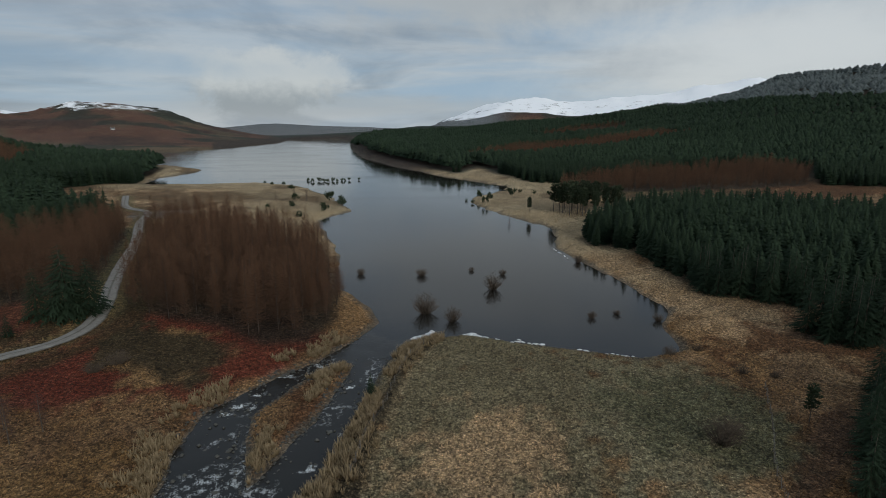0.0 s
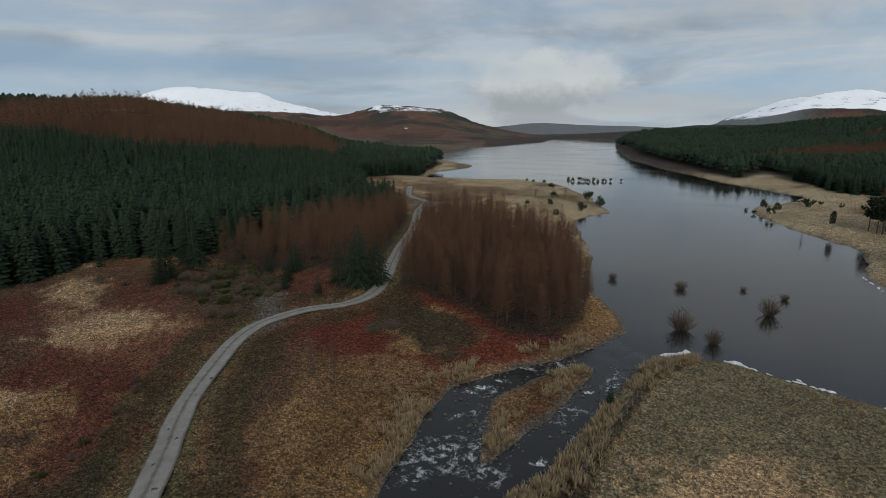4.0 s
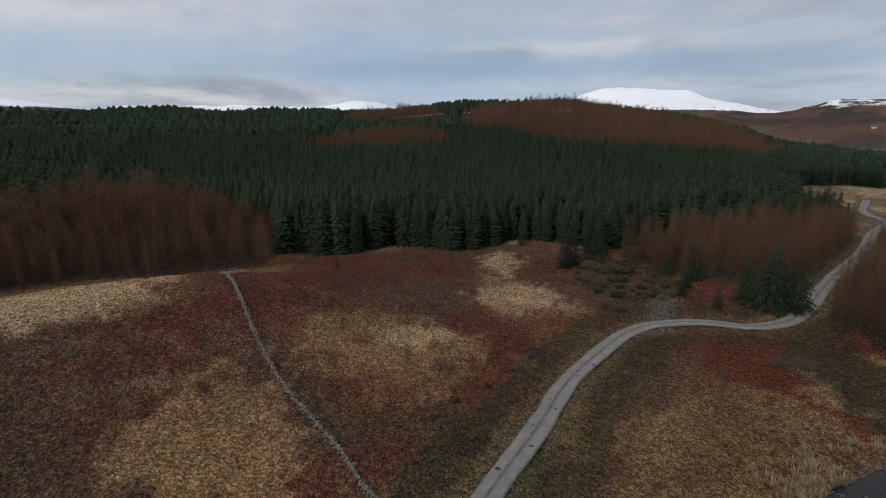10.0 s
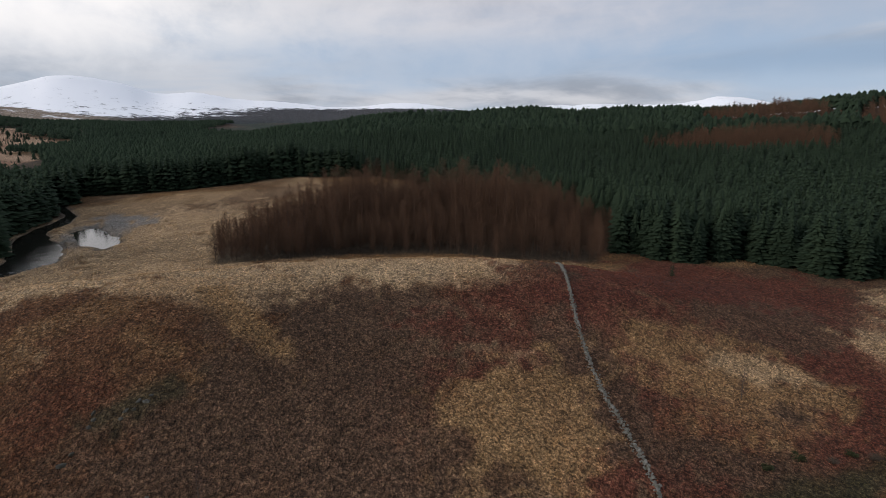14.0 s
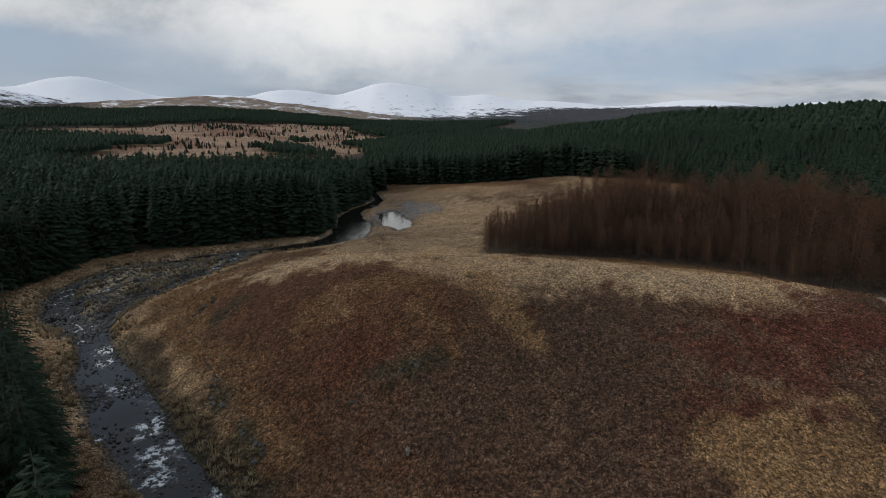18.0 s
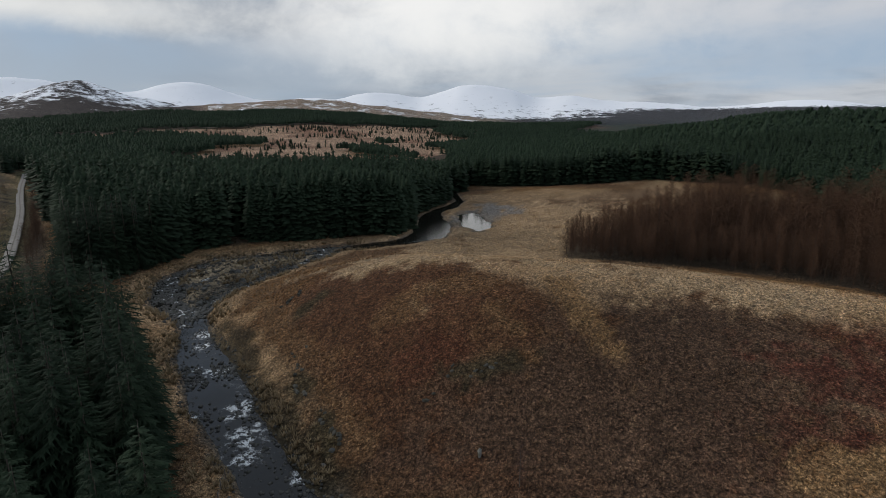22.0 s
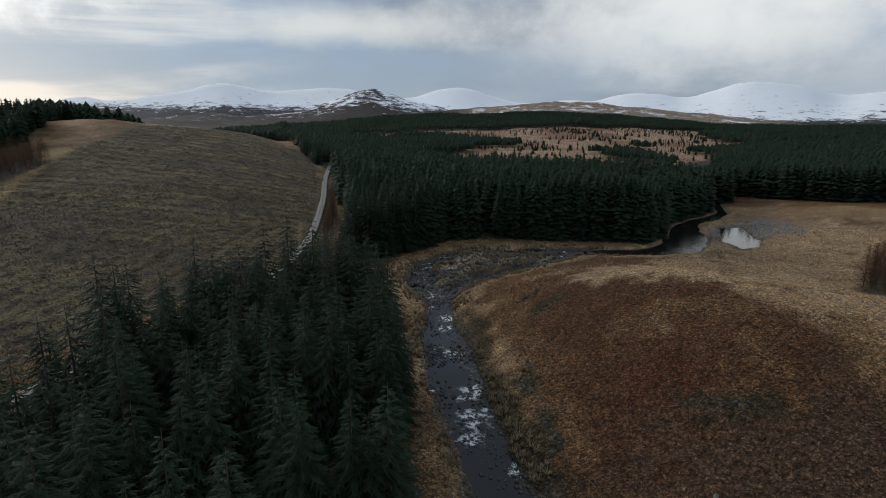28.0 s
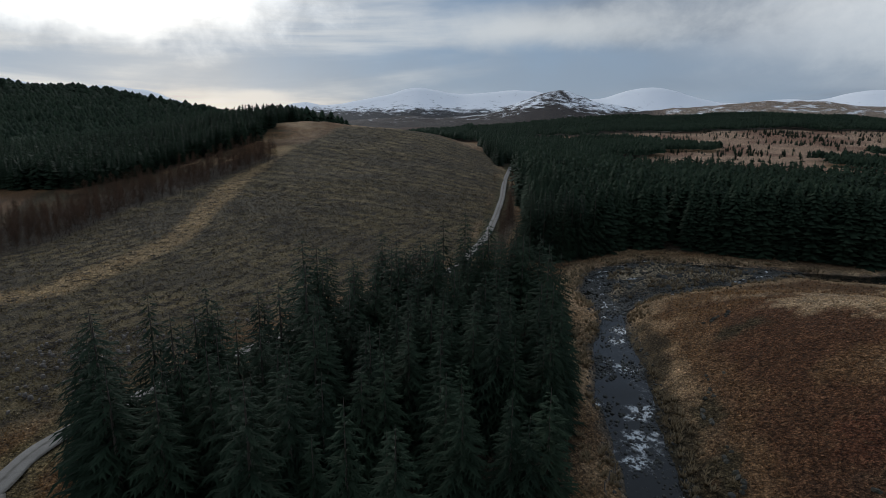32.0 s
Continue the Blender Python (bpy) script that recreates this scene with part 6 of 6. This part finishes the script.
# ---- puddles in the road's potholes ----
M_PUDDLE = material("puddle_water", plain_look((0.05, 0.048, 0.042), (0.08, 0.075, 0.066), 3.0, 0.05))
for k, (x, y, reach) in enumerate([(-48.3, 25.4, 0.45), (-51.2, 31.2, 0.35), (-55.2, 34.2, 0.3), (-57.6, 38.8, 0.28), (-60.2, 39.8, 0.25), (-65.2, 47.4, 0.4), (-67.4, 52.4, 0.3), (-70.6, 56.2, 0.25)]):
    ring = np.linspace(0, 2 * math.pi, 14, endpoint=False)
    rr = reach * (1 + 0.3 * np.sin(ring * 2 + k) + 0.15 * np.sin(ring * 3 + 2 * k))
    v = np.vstack([np.c_[rr * np.cos(ring), rr * np.sin(ring) * 0.8, np.zeros(14)], [(0, 0, 0.004)], np.c_[rr * np.cos(ring), rr * np.sin(ring) * 0.8, np.full(14, -0.06)]])
    f = [(i, (i + 1) % 14, 14) for i in range(14)] + [(15 + i, 15 + (i + 1) % 14, (i + 1) % 14) for i in range(14)] + [(15 + i, (i + 1) % 14, i) for i in range(14)]
    ob = new("puddle", mesh_from("puddle", v, f, [M_PUDDLE], False))
    ob.matrix_basis = pose(x, y, road_z(x, y) + 0.012, 0, 0, 40 * k)
    tagged(ob, "small pale puddle in a pothole of the gravel road", "puddle", "potholes")


# ---- brash and stumps left on the felled slope ----
def felled_litter():
    gg = np.random.default_rng(73)
    px, py = gg.uniform(-4, 138, 9000), gg.uniform(-410, -50, 9000)
    ok = (inside(FELLED, px, py) < -2) & (np.hypot(px, py) > 70)
    px, py = px[ok], py[ok]
    n = len(px)
    kinds = []
    for _ in range(5):
        v, f = [], []
        for _k in range(5):
            a = Vector((rng.uniform(-0.8, 0.8), rng.uniform(-0.8, 0.8), 0))
            d = Vector((rng.uniform(-1, 1), rng.uniform(-1, 1), rng.uniform(-0.05, 0.3))) * 1.1
            s = d.cross(Vector((0, 0, 1))).normalized() * 0.06
            m = len(v)
            v += [tuple(a - s), tuple(a + s), tuple(a + d), tuple(a + Vector((0, 0, 0.12)))]
            f += [(m, m + 1, m + 2), (m, m + 2, m + 3), (m + 1, m + 3, m + 2)]
        kinds.append((np.array(v), np.array(f), np.zeros(len(v))))
    joined("felling_brash", kinds, px, py, height(px, py) + 0.05, gg.uniform(0.7, 1.6, n), np.full(n, 1.0), M_BARK, "grey brash and broken branches left after felling", "brash")
    stump = new("tree_stump", mesh_from("tree_stump", [(0.24 * math.cos(w) * s, 0.24 * math.sin(w) * s, z) for s, z in ((1.35, -0.2), (1.0, 0.12), (0.95, 0.42)) for w in np.linspace(0, 2 * math.pi, 9, endpoint=False)] + [(0, 0, 0.44)] * 9,
                                            [(k * 9 + i, k * 9 + (i + 1) % 9, (k + 1) * 9 + (i + 1) % 9, (k + 1) * 9 + i) for k in range(3) for i in range(9)], [M_POST]))
    tagged(stump, "grey weathered conifer stump on the felled slope", "stump", "stumps on the felled slope")
    order = np.argsort(np.hypot(px, py))[:220]
    for k, i in enumerate(order):
        ob = stump if k == 0 else copy_thing(stump, Matrix())
        ob.matrix_basis = pose(px[i] + 0.8, py[i], ground_z(px[i] + 0.8, py[i]), gg.uniform(-6, 6), gg.uniform(-6, 6), gg.uniform(0, 360))
        ob.scale = (gg.uniform(0.7, 1.3),) * 3


felled_litter()


# ---- a far white cottage on the northern hillside ----
def cottage(x, y, turn):
    m_wall = material("limewash", plain_look((0.40, 0.39, 0.37), (0.55, 0.54, 0.52), 0.6))
    m_slate = material("slate", plain_look((0.06, 0.06, 0.065), (0.12, 0.12, 0.125), 1.0))
    ob = tagged(new("cottage"), "small white cottage with a slate roof across the loch", "house")
    ob.matrix_basis = pose(x, y, ground_z(x, y) - 0.4, 0, 0, turn)

    def box(name, parent, sx, sy, sz, at, mat, gable=0.0):
        v = [(a * sx / 2, b * sy / 2, 0) for a, b in ((-1, -1), (1, -1), (1, 1), (-1, 1))] + [(a * sx / 2, b * sy / 2, sz) for a, b in ((-1, -1), (1, -1), (1, 1), (-1, 1))]
        bm = bmesh.new()
        vs = [bm.verts.new(c) for c in v]
        for f in ((3, 2, 1, 0), (4, 5, 6, 7), (0, 1, 5, 4), (1, 2, 6, 5), (2, 3, 7, 6), (3, 0, 4, 7)):
            bm.faces.new([vs[i] for i in f])
        if gable:
            for i in (4, 5, 6, 7):
                vs[i].co.y *= 0.03
        me = bpy.data.meshes.new(name)
        bm.to_mesh(me)
        bm.free()
        me.materials.append(mat)
        return child(name, me, parent, m=Matrix.Translation(at))
    box("wall", ob, 10, 6, 3.4, (0, 0, 0), m_wall)
    box("roof", ob, 10.6, 7, 3.0, (0, 0, 3.4), m_slate, 1)
    for k in (-1, 1):
        box("chimney", ob, 0.9, 0.9, 1.5, (k * 4.5, 0, 5.6), m_wall)
    for k in (-3.6, 0, 3.6):
        w = box("window" if k else "door", ob, 1.1, 0.12, 1.5 if k else 2.1, (k, -3.03, 1.2 if k else 0.2), m_slate)


cottage(-864, 1442, 30)

# ---- grass and bracken tussocks ----
def tussock(blades, rise, spread):
    v, f, tip = [], [], []
    for k in range(blades):
        w = 2 * math.pi * k / blades + rng.uniform(-0.4, 0.4)
        c, s = math.cos(w), math.sin(w)
        out = spread * rng.uniform(0.6, 1.1)
        n = len(v)
        v += [(-s * 0.16 * spread, c * 0.16 * spread, -0.1), (s * 0.16 * spread, -c * 0.16 * spread, -0.1), (c * out, s * out, rise * rng.uniform(0.5, 1.1))]
        tip += [0.0, 0.0, 1.0]
        f.append((n, n + 1, n + 2))
    return np.array(v), np.array(f), np.array(tip)


def tussock_look(n, b):
    base = n.attr("cover", "Color")
    k = n.attr("tint")
    v = n.ramp(k, 0, 1, 0.35, 1.65)
    col = n.mix(1.0, base, n.node("CombineColor", Red=v, Green=v, Blue=v).outputs[0], "MULTIPLY")
    col = n.mix(n.math("MULTIPLY", n.attr("tip"), 0.6), col, n.mix(1.0, col, (2.2, 2.1, 2.0), "MULTIPLY"))
    n.put(col, b.inputs["Base Color"])
    b.inputs["Roughness"].default_value = 0.95
    b.inputs["Specular IOR Level"].default_value = 0.08


M_TUSSOCK = material("tussock_grass", tussock_look)


def sow(count, r0, r1, size, seed, name, label):
    gg = np.random.default_rng(seed)
    r = np.sqrt(gg.uniform(r0 * r0, r1 * r1, count))
    az = np.radians(gg.uniform(-44, 229, count))
    x, y = -np.sin(az) * r, np.cos(az) * r
    gap = water_gap(x, y)
    lane = np.minimum(along([(a, b, 3.4) for a, b in rounded(ROAD, 4)], x, y), along([(a, b, 3.0) for a, b in rounded(TRACK, 5)], x, y))
    lane = np.minimum(lane, along([(a, b, 4.2) for a, b in SPUR], x, y))
    wood = np.minimum(in_any(SPRUCE, x, y), in_any(LARCH, x, y))
    ok = (gap > 0.7) & (lane > 0.7) & (wood > -3)
    x, y, gap, lane = x[ok], y[ok], gap[ok], lane[ok]
    z = height(x, y, gap)
    cover, _, _ = land_cover(x, y, z, gap, lane)
    kinds = [tussock(6, 0.6, 0.5) for _ in range(4)]
    n = len(x)
    pick = gg.integers(0, 4, n)
    V, F, T, P, C, base = [], [], [], [], [], 0
    dark = cover.sum(1) < 0.2
    tall = size * gg.uniform(0.6, 1.3, n) * np.where(dark, 0.7, 1.0)
    for k, (v, f, tip) in enumerate(kinds):
        m = np.nonzero(pick == k)[0]
        w = gg.uniform(0, 2 * math.pi, len(m))
        c, s = np.cos(w)[:, None], np.sin(w)[:, None]
        t = tall[m][:, None]
        X, Y, Z = (v[None, :, 0] * c - v[None, :, 1] * s) * t + x[m][:, None], (v[None, :, 0] * s + v[None, :, 1] * c) * t + y[m][:, None], v[None, :, 2] * t + z[m][:, None]
        V.append(np.stack([X, Y, Z], -1).reshape(-1, 3))
        F.append((f[None] + (np.arange(len(m)) * len(v))[:, None, None] + base).reshape(-1, 3))
        T.append(np.repeat(gg.uniform(0, 1, len(m)), len(v)))
        P.append(np.tile(tip, len(m)))
        C.append(np.repeat(cover[m], len(v), 0))
        base += len(m) * len(v)
    me = mesh_from(name, np.concatenate(V), np.concatenate(F), [M_TUSSOCK], False, tint=np.concatenate(T), tip=np.concatenate(P), cover=np.concatenate(C))
    tagged(new(name, me), label, "grass", kind="stuff")


sow(135000, 40, 115, 0.44, 201, "grass_tussocks", "tufts of withered straw grass, heather and bracken")
sow(52000, 115, 260, 0.8, 202, "grass_tussocks", "tufts of withered straw grass, heather and bracken")


M_REED = material("withered_reeds", plant_look((0.085, 0.060, 0.032), (0.20, 0.145, 0.08), (0.34, 0.26, 0.16)))


def bank_reeds():
    """Clumps of withered rush and reed along the river."""
    gg = np.random.default_rng(211)
    x, y = np.r_[gg.uniform(-48, 0, 16000), gg.uniform(-95, -8, 16000)], np.r_[gg.uniform(44, 100, 16000), gg.uniform(-175, -50, 16000)]
    gap = water_gap(x, y)
    ok = (gap > 0.4) & (gap < 6) & (gg.uniform(0, 1, len(x)) < smooth(7, 0.5, gap)) & (np.hypot(x, y) > 48) & (in_any(SPRUCE + LARCH, x, y) > -1)
    ok &= (fbm(x, y, 6, 3, 19) > -0.2) & ~((y < 0) & (x < -27) & (y > -110))
    x, y, gap = x[ok][:5200], y[ok][:5200], gap[ok][:5200]
    kinds = [tussock(11, 0.8, 0.62) for _ in range(5)]
    joined("reed_clumps", kinds, x, y, height(x, y, gap), gg.uniform(0.6, 1.5, len(x)), np.full(len(x), 0.9), M_REED, "pale withered rush clumps along the river banks", "reeds")


bank_reeds()

# ---- the dry-stone dyke ----
DYKE = [(-117, -4), (-97, -1), (-84, 1), (-75, 3), (-68, 5), (-63, 7), (-56, 9), (-51, 10), (-44, 12)]


def stone_dyke():
    gg = np.random.default_rng(91)
    shapes = [stone_mesh("stone", M_STONE, 100 + k, 0.75, 0.3) for k in range(6)]
    pts = rounded(DYKE, 0.28)
    ob = tagged(new("stone_dyke"), "tumbled pale dry-stone dyke running up the moor", "wall")
    x0, y0 = pts[-1]
    z0 = ground_z(x0, y0)
    ob.matrix_basis = pose(x0, y0, z0)
    zs = height(pts[:, 0], pts[:, 1])
    d = np.gradient(pts, axis=0)
    d /= np.linalg.norm(d, axis=1)[:, None]
    top = len(pts)
    # the ridge of large stones, nearest first, then the smaller tumbled ones as one mesh
    order = list(range(top - 1, -1, -1))
    spots = []
    for i in order:
        for level in (0, 1):
            off = gg.normal(0, 0.08 if level else 0.15)
            spots.append((pts[i, 0] - d[i, 1] * off + gg.normal(0, 0.1), pts[i, 1] + d[i, 0] * off + gg.normal(0, 0.1), zs[i] + 0.10 + 0.27 * level + gg.normal(0, 0.05), gg.uniform(0.26, 0.5)))
    for x, y, z, s in spots[:296]:
        st = child("stone", shapes[int(gg.integers(6))], ob, m=pose(x - x0, y - y0, z - z0, gg.uniform(-30, 30), gg.uniform(-30, 30), gg.uniform(0, 360)))
        st.scale = (s * 1.2, s * gg.uniform(0.7, 1.0), s * gg.uniform(0.7, 1.0))
    rest = spots[296:] + [(pts[i, 0] + gg.normal(0, 0.26), pts[i, 1] + gg.normal(0, 0.26), zs[i] + 0.05, gg.uniform(0.15, 0.4)) for i in range(top) for _ in range(2)]
    me = shapes[0]
    v = np.array([c.co[:] for c in me.vertices])
    f = np.array([p.vertices[:] for p in me.polygons])
    V, F = [], []
    for k, (x, y, z, s) in enumerate(rest):
        w = gg.uniform(0, 6.28)
        c, sn = math.cos(w), math.sin(w)
        V.append(np.c_[(v[:, 0] * c - v[:, 1] * sn) * s + x - x0, (v[:, 0] * sn + v[:, 1] * c) * s + y - y0, v[:, 2] * s + z - z0])
        F.append(f + k * len(v))
    tagged(child("rubble", mesh_from("rubble", np.concatenate(V), np.concatenate(F), [M_STONE]), ob), kind="stuff")


stone_dyke()
